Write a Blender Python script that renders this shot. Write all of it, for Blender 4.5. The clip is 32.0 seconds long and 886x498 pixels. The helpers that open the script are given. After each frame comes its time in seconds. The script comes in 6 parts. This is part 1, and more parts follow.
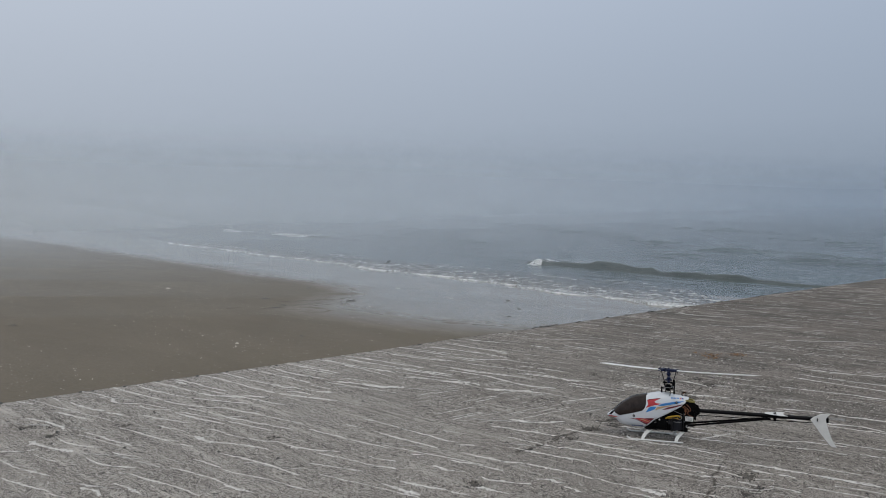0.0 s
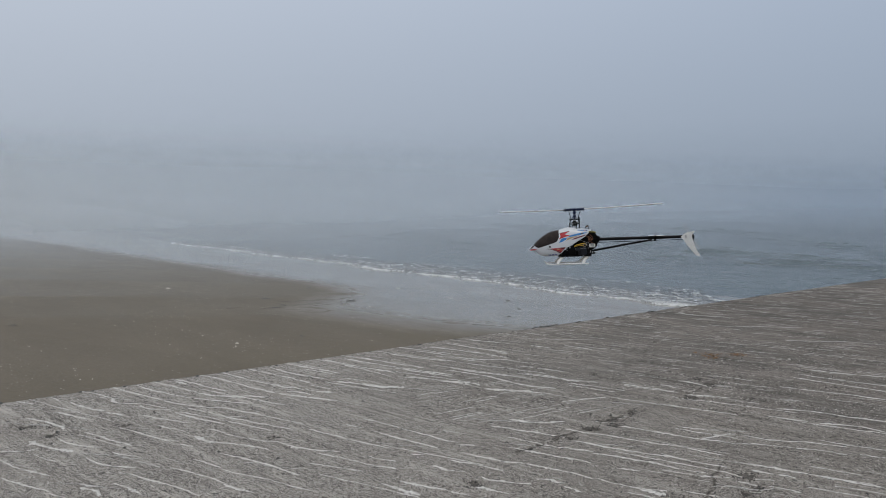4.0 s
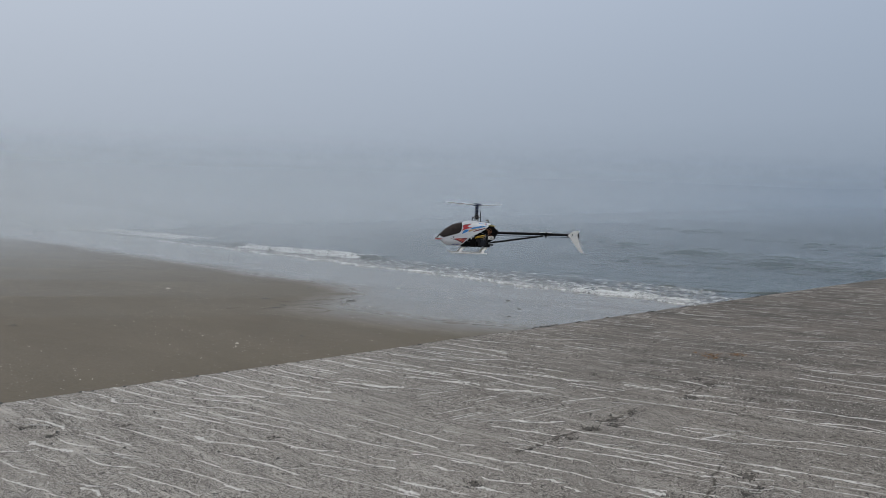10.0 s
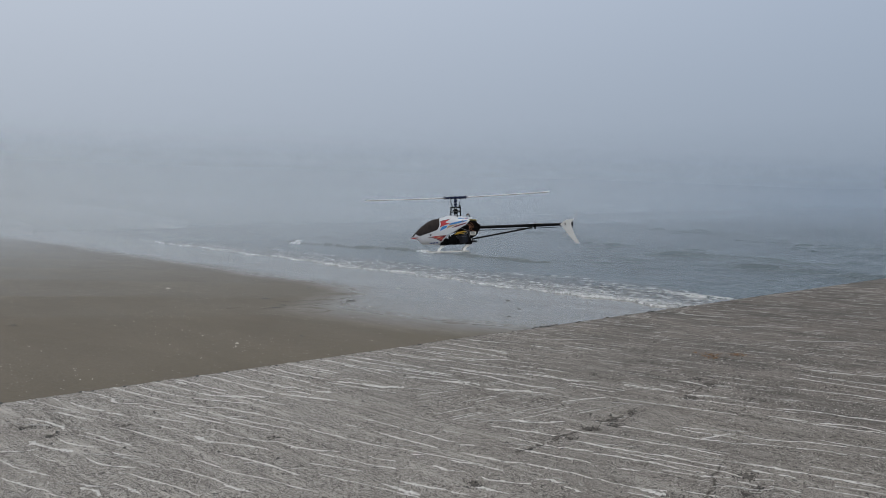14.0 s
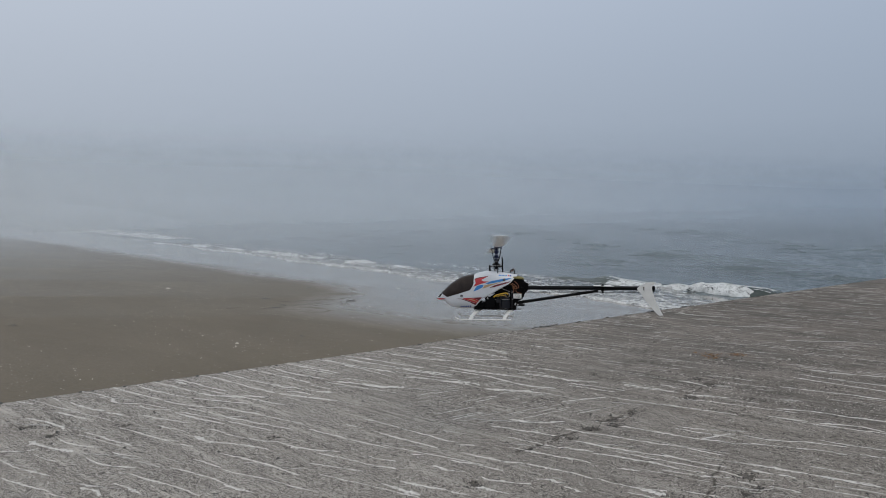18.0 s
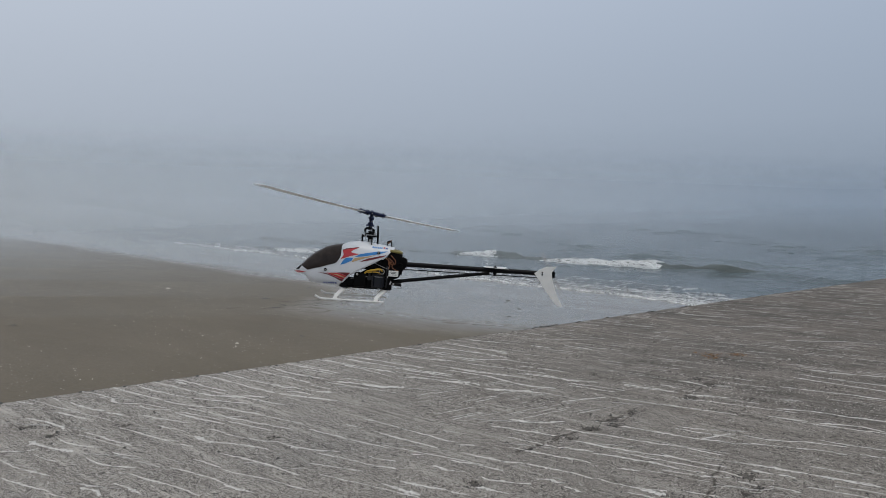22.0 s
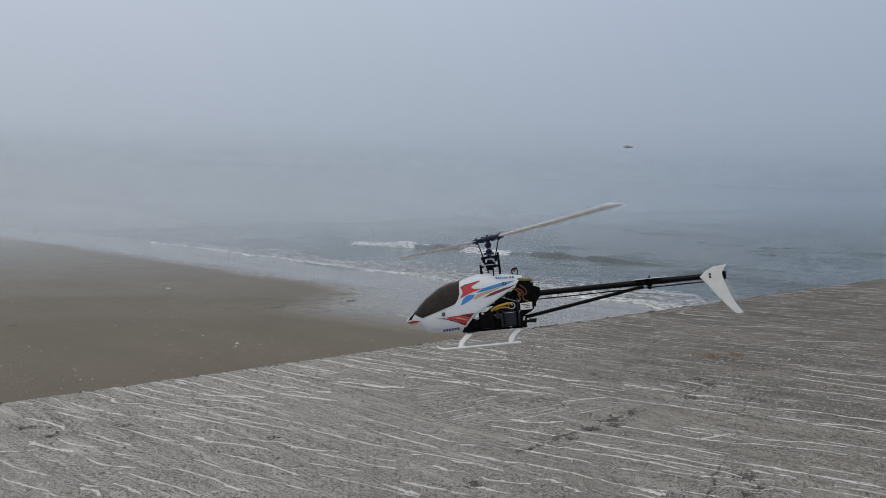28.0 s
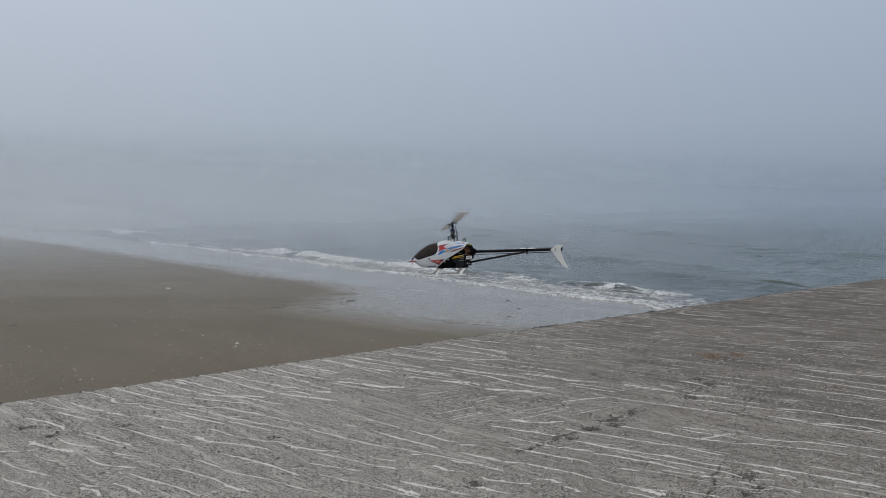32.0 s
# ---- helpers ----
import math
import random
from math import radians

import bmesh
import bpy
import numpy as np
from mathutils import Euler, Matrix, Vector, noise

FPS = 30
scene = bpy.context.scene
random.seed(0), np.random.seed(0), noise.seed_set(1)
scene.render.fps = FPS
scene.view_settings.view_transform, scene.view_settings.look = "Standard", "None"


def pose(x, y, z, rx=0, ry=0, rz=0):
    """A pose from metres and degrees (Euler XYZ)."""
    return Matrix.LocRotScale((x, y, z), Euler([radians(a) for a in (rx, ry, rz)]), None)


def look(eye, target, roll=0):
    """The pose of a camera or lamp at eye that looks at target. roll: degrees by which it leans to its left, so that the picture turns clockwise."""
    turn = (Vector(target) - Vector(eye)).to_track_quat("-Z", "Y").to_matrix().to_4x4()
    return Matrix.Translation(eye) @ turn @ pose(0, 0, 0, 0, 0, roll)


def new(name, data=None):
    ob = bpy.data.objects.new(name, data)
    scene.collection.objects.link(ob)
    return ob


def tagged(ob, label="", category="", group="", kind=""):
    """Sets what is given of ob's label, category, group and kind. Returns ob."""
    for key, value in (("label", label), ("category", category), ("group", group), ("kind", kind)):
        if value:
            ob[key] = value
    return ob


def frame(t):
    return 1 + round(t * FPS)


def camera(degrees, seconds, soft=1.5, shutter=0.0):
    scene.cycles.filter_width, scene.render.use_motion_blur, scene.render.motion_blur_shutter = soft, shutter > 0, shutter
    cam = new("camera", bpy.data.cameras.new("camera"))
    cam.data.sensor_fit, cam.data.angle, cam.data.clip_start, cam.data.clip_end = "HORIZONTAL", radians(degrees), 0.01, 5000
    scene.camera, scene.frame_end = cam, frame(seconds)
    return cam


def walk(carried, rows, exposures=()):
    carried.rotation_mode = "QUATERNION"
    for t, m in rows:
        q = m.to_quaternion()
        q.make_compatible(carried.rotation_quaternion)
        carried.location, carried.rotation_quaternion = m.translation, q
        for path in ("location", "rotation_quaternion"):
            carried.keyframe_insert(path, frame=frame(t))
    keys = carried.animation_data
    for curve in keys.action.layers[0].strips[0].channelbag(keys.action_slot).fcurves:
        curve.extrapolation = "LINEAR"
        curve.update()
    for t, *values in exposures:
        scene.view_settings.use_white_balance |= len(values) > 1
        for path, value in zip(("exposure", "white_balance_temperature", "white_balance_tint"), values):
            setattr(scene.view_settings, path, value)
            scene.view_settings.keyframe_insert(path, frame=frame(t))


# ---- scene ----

# One place: a concrete slipway that runs down a foggy beach into the sea; a model helicopter hovers over it.
EYE = (0.0, 0.0, 1.35)
cam = camera(60, 32.0, soft=0.6, shutter=0.06)
VIEW = pose(*EYE, 90 - 3.497, 0, 0)
walk(cam, [(0.0, VIEW), (32.0, VIEW)])

# ---- light: fog under a bright grey sky ----
world = bpy.data.worlds.new("foggy_sky")
scene.world = world
world.use_nodes = True
wn, wl = world.node_tree.nodes, world.node_tree.links
wn.clear()
sky = wn.new("ShaderNodeTexSky")
sky.sky_type, sky.sun_disc = "NISHITA", False
sky.sun_elevation, sky.sun_rotation = radians(58), radians(150)
sky.air_density, sky.dust_density = 1.0, 1.5
w_coord = wn.new("ShaderNodeTexCoord")
w_split = wn.new("ShaderNodeSeparateXYZ")
w_ramp = wn.new("ShaderNodeValToRGB")
FOG_LEVELS = ((0.0, (0.278, 0.326, 0.388)), (0.03, (0.311, 0.360, 0.426)), (0.10, (0.385, 0.436, 0.510)),
              (0.25, (0.475, 0.532, 0.620)), (0.6, (0.60, 0.635, 0.675)), (1.0, (0.66, 0.685, 0.71)))
for i, (at, c) in enumerate(FOG_LEVELS):
    el = w_ramp.color_ramp.elements[i] if i < 2 else w_ramp.color_ramp.elements.new(at)
    el.position, el.color = at, (*c, 1)
w_scale = wn.new("ShaderNodeVectorMath")
w_scale.operation, w_scale.inputs[3].default_value = "SCALE", 0.07
w_mix = wn.new("ShaderNodeMix")
w_mix.data_type = "RGBA"
w_mix.inputs[0].default_value = 0.96
w_back = wn.new("ShaderNodeBackground")
w_back.inputs[1].default_value = 1.0
w_out = wn.new("ShaderNodeOutputWorld")
wl.new(w_coord.outputs["Generated"], w_split.inputs[0])
wl.new(w_split.outputs[2], w_ramp.inputs[0])
wl.new(sky.outputs[0], w_scale.inputs[0])
wl.new(w_scale.outputs[0], w_mix.inputs[6])
wl.new(w_ramp.outputs[0], w_mix.inputs[7])
# the fog is a little thinner, darker and bluer out over the sea
w_side = wn.new("ShaderNodeMapRange")
w_side.inputs[1].default_value, w_side.inputs[2].default_value = -0.55, 0.55
w_tint = wn.new("ShaderNodeMix")
w_tint.data_type = "RGBA"
w_tint.inputs[6].default_value, w_tint.inputs[7].default_value = (1.10, 1.085, 1.078, 1), (0.82, 0.866, 0.925, 1)
w_tone = wn.new("ShaderNodeVectorMath")
w_tone.operation = "MULTIPLY"
wl.new(w_split.outputs[0], w_side.inputs[0])
wl.new(w_side.outputs[0], w_tint.inputs[0])
wl.new(w_tint.outputs[2], w_tone.inputs[1])
wl.new(w_mix.outputs[2], w_tone.inputs[0])
wl.new(w_tone.outputs[0], w_back.inputs[0])
wl.new(w_back.outputs[0], w_out.inputs[0])

sun = new("sun", bpy.data.lights.new("sun", "SUN"))
sun.data.energy, sun.data.angle, sun.data.color = 0.71, radians(30), (1.0, 0.92, 0.82)
sun.matrix_world = look((0, 0, 0), (math.sin(radians(150)) * -0.53, -math.cos(radians(150)) * 0.53, -0.848))
scene.cycles.transparent_max_bounces = 32


# ---- materials ----
class Mat:
    """A node material under construction."""

    def __init__(self, name):
        self.m = bpy.data.materials.new(name)
        self.m.use_nodes = True
        self.n, self.l = self.m.node_tree.nodes, self.m.node_tree.links
        self.p = self.n["Principled BSDF"]
        self.tc = self.n.new("ShaderNodeTexCoord")

    def set(self, **kw):
        for k, v in kw.items():
            self.p.inputs[k.replace("_", " ")].default_value = v
        return self

    def plug(self, a, b):
        self.l.new(a, b)

    def coords(self, scale=(1, 1, 1), rz=0.0, space="Object"):
        mp = self.n.new("ShaderNodeMapping")
        mp.inputs["Scale"].default_value = scale
        mp.inputs["Rotation"].default_value = (0, 0, rz)
        self.plug(self.tc.outputs[space], mp.inputs[0])
        return mp.outputs[0]

    def noise(self, vec, scale, detail=4.0, rough=0.55, dist=0.0):
        nd = self.n.new("ShaderNodeTexNoise")
        nd.inputs["Scale"].default_value, nd.inputs["Detail"].default_value = scale, detail
        nd.inputs["Roughness"].default_value, nd.inputs["Distortion"].default_value = rough, dist
        self.plug(vec, nd.inputs["Vector"])
        return nd.outputs[0]

    def voronoi(self, vec, scale, feature="F1", rnd=1.0):
        nd = self.n.new("ShaderNodeTexVoronoi")
        nd.feature = feature
        nd.inputs["Scale"].default_value, nd.inputs["Randomness"].default_value = scale, rnd
        self.plug(vec, nd.inputs["Vector"])
        return nd.outputs["Distance"]

    def ramp(self, fac, stops, soft=False):
        nd = self.n.new("ShaderNodeValToRGB")
        nd.color_ramp.interpolation = "EASE" if soft else "LINEAR"
        for i, (at, c) in enumerate(stops):
            el = nd.color_ramp.elements[i] if i < 2 else nd.color_ramp.elements.new(at)
            el.position, el.color = at, ((c, c, c, 1) if isinstance(c, (int, float)) else (*c, 1))
        self.plug(fac, nd.inputs[0])
        return nd.outputs[0]

    def math(self, op, a, b=0.0, clamp=False):
        nd = self.n.new("ShaderNodeMath")
        nd.operation, nd.use_clamp = op, clamp
        for i, v in enumerate((a, b)):
            if isinstance(v, (int, float)):
                nd.inputs[i].default_value = v
            else:
                self.plug(v, nd.inputs[i])
        return nd.outputs[0]

    def mix(self, fac, a, b, blend="MIX"):
        nd = self.n.new("ShaderNodeMix")
        nd.data_type, nd.blend_type = "RGBA", blend
        for i, v in ((0, fac), (6, a), (7, b)):
            if isinstance(v, tuple):
                nd.inputs[i].default_value = (*v, 1)
            elif isinstance(v, (int, float)):
                nd.inputs[i].default_value = v
            else:
                self.plug(v, nd.inputs[i])
        return nd.outputs[2]

    def split(self, vec):
        nd = self.n.new("ShaderNodeSeparateXYZ")
        self.plug(vec, nd.inputs[0])
        return nd.outputs

    def bump(self, height, strength=0.5, distance=0.01):
        nd = self.n.new("ShaderNodeBump")
        nd.inputs["Strength"].default_value, nd.inputs["Distance"].default_value = strength, distance
        self.plug(height, nd.inputs["Height"])
        self.plug(nd.outputs[0], self.p.inputs["Normal"])
        return self

    def color(self, c):
        self.plug(c, self.p.inputs["Base Color"])
        return self

    def rough(self, c):
        self.plug(c, self.p.inputs["Roughness"])
        return self


def plain(name, color, rough=0.5, metal=0.0, grain=0.12, scale=40.0, gloss=0.5):
    """A paint, plastic or metal with slight uneven colour and fine relief."""
    k = Mat(name).set(Roughness=rough, Metallic=metal, Specular_IOR_Level=gloss)
    v = k.coords()
    f = k.noise(v, scale, 5)
    lo = tuple(max(0.0, c * (1 - grain)) for c in color)
    hi = tuple(min(1.0, c * (1 + grain)) for c in color)
    k.color(k.ramp(f, ((0.3, lo), (0.7, hi))))
    k.rough(k.ramp(k.noise(v, scale * 0.4, 3), ((0.3, max(0.02, rough * 0.8)), (0.7, min(1.0, rough * 1.2)))))
    return k.bump(k.noise(v, scale * 6, 2), 0.05, 0.001).m


def concrete():
    k = Mat("worn_concrete").set(Roughness=0.92)
    v = k.coords()
    big = k.noise(v, 0.55, 5, 0.6)
    mid = k.noise(v, 3.2, 6, 0.65)
    pores = k.noise(v, 40.0, 3, 0.75)
    grit = k.noise(v, 95.0, 3, 0.8)
    rake = k.noise(k.coords((1.2, 13.0, 1.0), radians(-13)), 1.0, 5, 0.7, 0.3)
    base = k.ramp(big, ((0.3, (0.345, 0.318, 0.288)), (0.5, (0.405, 0.376, 0.344)), (0.72, (0.462, 0.432, 0.397))))
    base = k.mix(k.ramp(k.noise(v, 1.7, 5, 0.7), ((0.45, 0.0), (0.7, 0.4))), base, (0.36, 0.315, 0.275))
    base = k.mix(k.ramp(rake, ((0.34, 0.7), (0.46, 0.0))), base, (0.17, 0.155, 0.138))
    # salt-and-pepper aggregate, thinner where smooth cement paste still covers it
    cover = k.ramp(k.math("ADD", k.math("MULTIPLY", mid, 0.7), k.math("MULTIPLY", rake, 0.3)), ((0.44, 1.0), (0.66, 0.45)))
    base = k.mix(k.math("MULTIPLY", k.ramp(grit, ((0.40, 0.95), (0.48, 0.0))), cover), base, (0.07, 0.063, 0.057))
    base = k.mix(k.math("MULTIPLY", k.ramp(grit, ((0.53, 0.0), (0.61, 0.9))), cover), base, (0.70, 0.675, 0.635))
    base = k.mix(k.ramp(rake, ((0.54, 0.0), (0.62, 0.8))), base, (0.60, 0.57, 0.53))
    comb = k.noise(k.coords((2.2, 36.0, 1.0), radians(-13)), 1.0, 4, 0.7, 0.25)
    base = k.mix(k.ramp(comb, ((0.36, 0.5), (0.46, 0.0))), base, (0.13, 0.12, 0.107))
    base = k.mix(k.ramp(comb, ((0.56, 0.0), (0.66, 0.4))), base, (0.60, 0.57, 0.53))
    base = k.mix(k.math("MULTIPLY", k.ramp(pores, ((0.39, 0.9), (0.43, 0.0))), cover), base, (0.045, 0.04, 0.037))
    # browner and darker down the slope and across from the beach edge
    x, y, z = k.split(v)
    q = k.math("ADD", k.math("ADD", y, k.math("MULTIPLY", x, 0.5)), k.math("MULTIPLY", k.math("SUBTRACT", big, 0.5), 3.0))
    low = k.ramp(k.math("MULTIPLY", q, 0.1), ((0.16, 0.0), (0.62, 0.75), (1.0, 0.95)))
    base = k.mix(low, base, k.mix(1.0, base, (0.47, 0.438, 0.410), "MULTIPLY"))
    worn = k.math("MULTIPLY", k.ramp(k.noise(k.coords((0.5, 1.4, 1), radians(-12.5)), 0.9, 6, 0.75), ((0.46, 0.0), (0.60, 0.85))), low)
    base = k.mix(worn, base, (0.085, 0.078, 0.07))
    drag = k.noise(k.coords((2.0, 13.0, 1.0), radians(-13)), 1.0, 6, 0.8, 0.4)
    base = k.mix(k.math("MULTIPLY", k.ramp(drag, ((0.36, 0.85), (0.46, 0.0))), low), base, (0.06, 0.054, 0.048))
    base = k.mix(k.math("MULTIPLY", k.ramp(drag, ((0.55, 0.0), (0.66, 0.6))), low), base, (0.40, 0.375, 0.345))
    base = k.mix(1.0, base, (1.03, 1.02, 1.0), "MULTIPLY")
    k.color(base)
    h = k.math("ADD", k.math("MULTIPLY", grit, 0.6), k.math("ADD", k.math("MULTIPLY", pores, 1.0), k.math("MULTIPLY", mid, 0.4)))
    return k.bump(h, 1.0, 0.014).m


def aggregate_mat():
    """Exposed stones of the concrete: dark, brown, grey and pale, each of one colour, darker down the slope."""
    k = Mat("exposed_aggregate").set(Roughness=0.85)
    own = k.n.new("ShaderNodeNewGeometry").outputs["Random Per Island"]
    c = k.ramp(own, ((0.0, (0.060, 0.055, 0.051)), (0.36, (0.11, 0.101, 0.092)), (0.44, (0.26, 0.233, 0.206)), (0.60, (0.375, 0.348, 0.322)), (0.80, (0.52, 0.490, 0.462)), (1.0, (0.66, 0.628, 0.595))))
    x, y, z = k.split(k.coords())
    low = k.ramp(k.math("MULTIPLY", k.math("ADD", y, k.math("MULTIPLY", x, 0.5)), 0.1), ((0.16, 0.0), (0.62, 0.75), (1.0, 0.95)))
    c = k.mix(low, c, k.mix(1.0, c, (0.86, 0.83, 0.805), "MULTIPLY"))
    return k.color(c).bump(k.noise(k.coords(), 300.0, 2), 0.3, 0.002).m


def crumbled(name, dark, mid, light, low, high, most, own=0.0, edge=0.0):
    """A thin skin or stain on concrete, crumbling away at its edges; own: how far single pieces differ; edge: how much sooner it crumbles off the crest."""
    k = Mat(name).set(Roughness=0.92)
    v = k.coords()
    f = k.noise(v, 75.0, 4, 0.8)
    c = k.ramp(f, ((0.32, dark), (0.46, mid), (0.68, light)))
    crumb = k.math("ADD", k.math("MULTIPLY", k.noise(v, 48.0, 4, 0.8), 0.62), k.math("MULTIPLY", k.noise(v, 9.0, 4, 0.7), 0.38))
    if own:
        info = k.n.new("ShaderNodeObjectInfo")
        crumb = k.math("SUBTRACT", crumb, k.math("MULTIPLY", info.outputs["Random"], own))
    if edge:
        across = k.n.new("ShaderNodeAttribute")
        across.attribute_name = "across"
        crumb = k.math("ADD", crumb, k.math("MULTIPLY", k.math("SUBTRACT", across.outputs["Fac"], 1.0), edge))
    k.plug(k.ramp(crumb, ((low, 0.0), (high, most))), k.p.inputs["Alpha"])
    return k.color(c).bump(f, 0.8, 0.006).m


TIDE_LINE = ((0.0, 0.465), (0.10, 0.485), (0.22, 0.520), (0.40, 0.492), (0.52, 0.497), (0.66, 0.507), (0.745, 0.515), (0.785, 0.490),
             (0.82, 0.420), (0.85, 0.355), (0.88, 0.345), (0.915, 0.385), (0.95, 0.440), (1.0, 0.52))


def sand_mat():
    k = Mat("beach_sand").set(IOR=1.33, Specular_IOR_Level=0.42)
    v = k.coords()
    x, y, z = k.split(v)
    # the line to which the last tide kept the sand wet, with a drained tongue running out to sea
    line = k.ramp(k.math("MULTIPLY", k.math("ADD", x, 50.0), 1.0 / 45.0), TIDE_LINE)
    line.node.color_ramp.interpolation = "B_SPLINE"
    warp = k.math("ADD", k.math("MULTIPLY", k.math("SUBTRACT", k.noise(k.coords((0.5, 1, 1)), 0.5, 5, 0.62), 0.5), 1.5),
                  k.math("MULTIPLY", k.math("SUBTRACT", k.noise(k.coords((0.5, 1, 1)), 4.5, 5, 0.7), 0.5), 0.5))
    d = k.math("ADD", k.math("SUBTRACT", y, k.math("MULTIPLY", line, 20.0)), warp)
    reach = k.ramp(k.math("MULTIPLY", k.math("ADD", x, 50.0), 1.0 / 45.0), ((0.0, 0.9), (0.74, 0.8), (0.86, 0.42), (1.0, 0.42)))
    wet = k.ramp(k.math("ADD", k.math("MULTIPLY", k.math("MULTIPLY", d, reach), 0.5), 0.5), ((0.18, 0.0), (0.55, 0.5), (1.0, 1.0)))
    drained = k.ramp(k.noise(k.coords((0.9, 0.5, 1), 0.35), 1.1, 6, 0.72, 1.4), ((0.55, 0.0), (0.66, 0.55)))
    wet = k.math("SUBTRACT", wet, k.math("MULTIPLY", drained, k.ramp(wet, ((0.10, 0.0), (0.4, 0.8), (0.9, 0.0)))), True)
    fine = k.noise(v, 160.0, 4, 0.7)
    mid = k.noise(k.coords((0.35, 1, 1)), 1.6, 6, 0.6)
    dry = k.ramp(mid, ((0.3, (0.146, 0.121, 0.084)), (0.7, (0.186, 0.156, 0.111))))
    dry = k.mix(k.ramp(k.noise(k.coords((0.4, 1, 1)), 0.45, 5, 0.65), ((0.46, 0.0), (0.66, 0.45))), dry, (0.182, 0.155, 0.116))
    dry = k.mix(k.ramp(fine, ((0.3, 0.35), (0.6, 0.0))), dry, (0.12, 0.10, 0.078))
    dry = k.mix(k.ramp(k.noise(v, 38.0, 5, 0.8), ((0.40, 0.5), (0.52, 0.0))), dry, (0.10, 0.086, 0.068))
    dry = k.mix(k.ramp(k.noise(v, 55.0, 3, 0.8), ((0.60, 0.0), (0.68, 0.5))), dry, (0.34, 0.31, 0.27))
    # painted paler than dry sand: the film's reflection of sky is in this colour
    damp_sheen = k.ramp(mid, ((0.3, (0.232, 0.212, 0.182)), (0.7, (0.270, 0.248, 0.215))))
    k.color(k.mix(wet, dry, damp_sheen))
    k.rough(k.ramp(k.math("ADD", k.math("MULTIPLY", wet, 1.0), k.math("MULTIPLY", k.math("SUBTRACT", mid, 0.5), 0.25)),
                   ((0.05, 0.68), (0.5, 0.28), (0.95, 0.07))))
    h = k.math("ADD", k.math("MULTIPLY", k.noise(k.coords((0.5, 1, 1)), 7.0, 4), 1.0), k.math("MULTIPLY", fine, 0.12))
    return k.bump(k.math("MULTIPLY", h, k.math("SUBTRACT", 1.0, k.math("MULTIPLY", wet, 0.82))), 0.30, 0.02).m


def water_mat():
    k = Mat("sea_water").set(IOR=1.33, Roughness=0.12)
    v = k.coords((0.45, 1, 1))
    big = k.noise(v, 0.12, 4)
    k.color(k.ramp(big, ((0.3, (0.066, 0.090, 0.098)), (0.7, (0.088, 0.117, 0.124)))))
    h = k.math("ADD", k.noise(v, 1.3, 4, 0.55, 0.4), k.math("MULTIPLY", k.noise(v, 6.0, 3), 0.10))
    k.rough(k.ramp(k.noise(v, 0.4, 3), ((0.3, 0.10), (0.7, 0.24))))
    return k.bump(h, 0.75, 0.22).m


def wave_mat():
    k = Mat("wave_water").set(IOR=1.33, Roughness=0.1)
    v = k.coords((0.5, 1, 1))
    k.color(k.ramp(k.noise(v, 1.2, 5), ((0.3, (0.046, 0.060, 0.058)), (0.7, (0.084, 0.101, 0.094)))))
    return k.bump(k.noise(v, 5.0, 5, 0.6), 0.5, 0.06).m


def foam_mat():
    k = Mat("sea_foam").set(Roughness=0.95)
    v = k.coords()
    f = k.noise(v, 9.0, 6, 0.7)
    k.color(k.ramp(f, ((0.3, (0.46, 0.48, 0.48)), (0.5, (0.70, 0.72, 0.72)), (0.72, (0.85, 0.86, 0.86)))))
    k.plug(k.ramp(k.noise(k.coords((0.42, 1, 1)), 8.0, 6, 0.8), ((0.37, 0.0), (0.48, 1.0))), k.p.inputs["Alpha"])
    return k.bump(f, 0.8, 0.05).m


def lace_mat(name, depth, amount):
    """Broken foam on shallow water: a net of bubbles, denser at the front edge (y = 0), thinning out over depth metres."""
    k = Mat(name).set(Roughness=0.9)
    v = k.coords((0.75, 1, 1))
    k.color(k.ramp(k.noise(v, 8.0, 4), ((0.3, (0.66, 0.68, 0.68)), (0.7, (0.82, 0.83, 0.83)))))
    warped = k.mix(0.30, v, k.n_vec(v))
    torn = k.ramp(k.noise(v, 3.4, 5, 0.8), ((0.42, 0.0), (0.58, 1.0)))
    small = k.ramp(k.voronoi(warped, 7.5, "DISTANCE_TO_EDGE"), ((0.03, 1.0), (0.20, 0.0)))
    large = k.math("MULTIPLY", k.ramp(k.voronoi(warped, 3.0, "DISTANCE_TO_EDGE"), ((0.02, 1.0), (0.13, 0.0))), torn)
    patch = k.noise(k.coords((0.3, 1, 1)), 0.55, 5, 0.7, 0.6)
    y = k.split(k.tc.outputs["Object"])[1]
    fall = k.ramp(k.math("MULTIPLY", y, 1.0 / depth), ((0.0, 1.0), (0.10, 0.85), (0.55, 0.66), (1.0, 0.0)))
    some = k.ramp(k.math("ADD", k.math("MULTIPLY", fall, 0.34 * amount), patch), ((0.56, 0.0), (0.78, 1.0)))
    much = k.ramp(k.math("ADD", k.math("MULTIPLY", fall, 0.30 * amount), patch), ((0.74, 0.0), (0.90, 1.0)))
    net = k.math("MAXIMUM", k.math("MULTIPLY", small, much), k.math("MULTIPLY", large, some))
    froth = k.math("MULTIPLY", k.ramp(k.noise(v, 4.2, 6, 0.85), ((0.49, 0.0), (0.59, 1.0))), much)
    al = k.math("MAXIMUM", k.math("MULTIPLY", net, 0.8), k.math("MULTIPLY", froth, 0.75))
    k.plug(al, k.p.inputs["Alpha"])
    return k.m


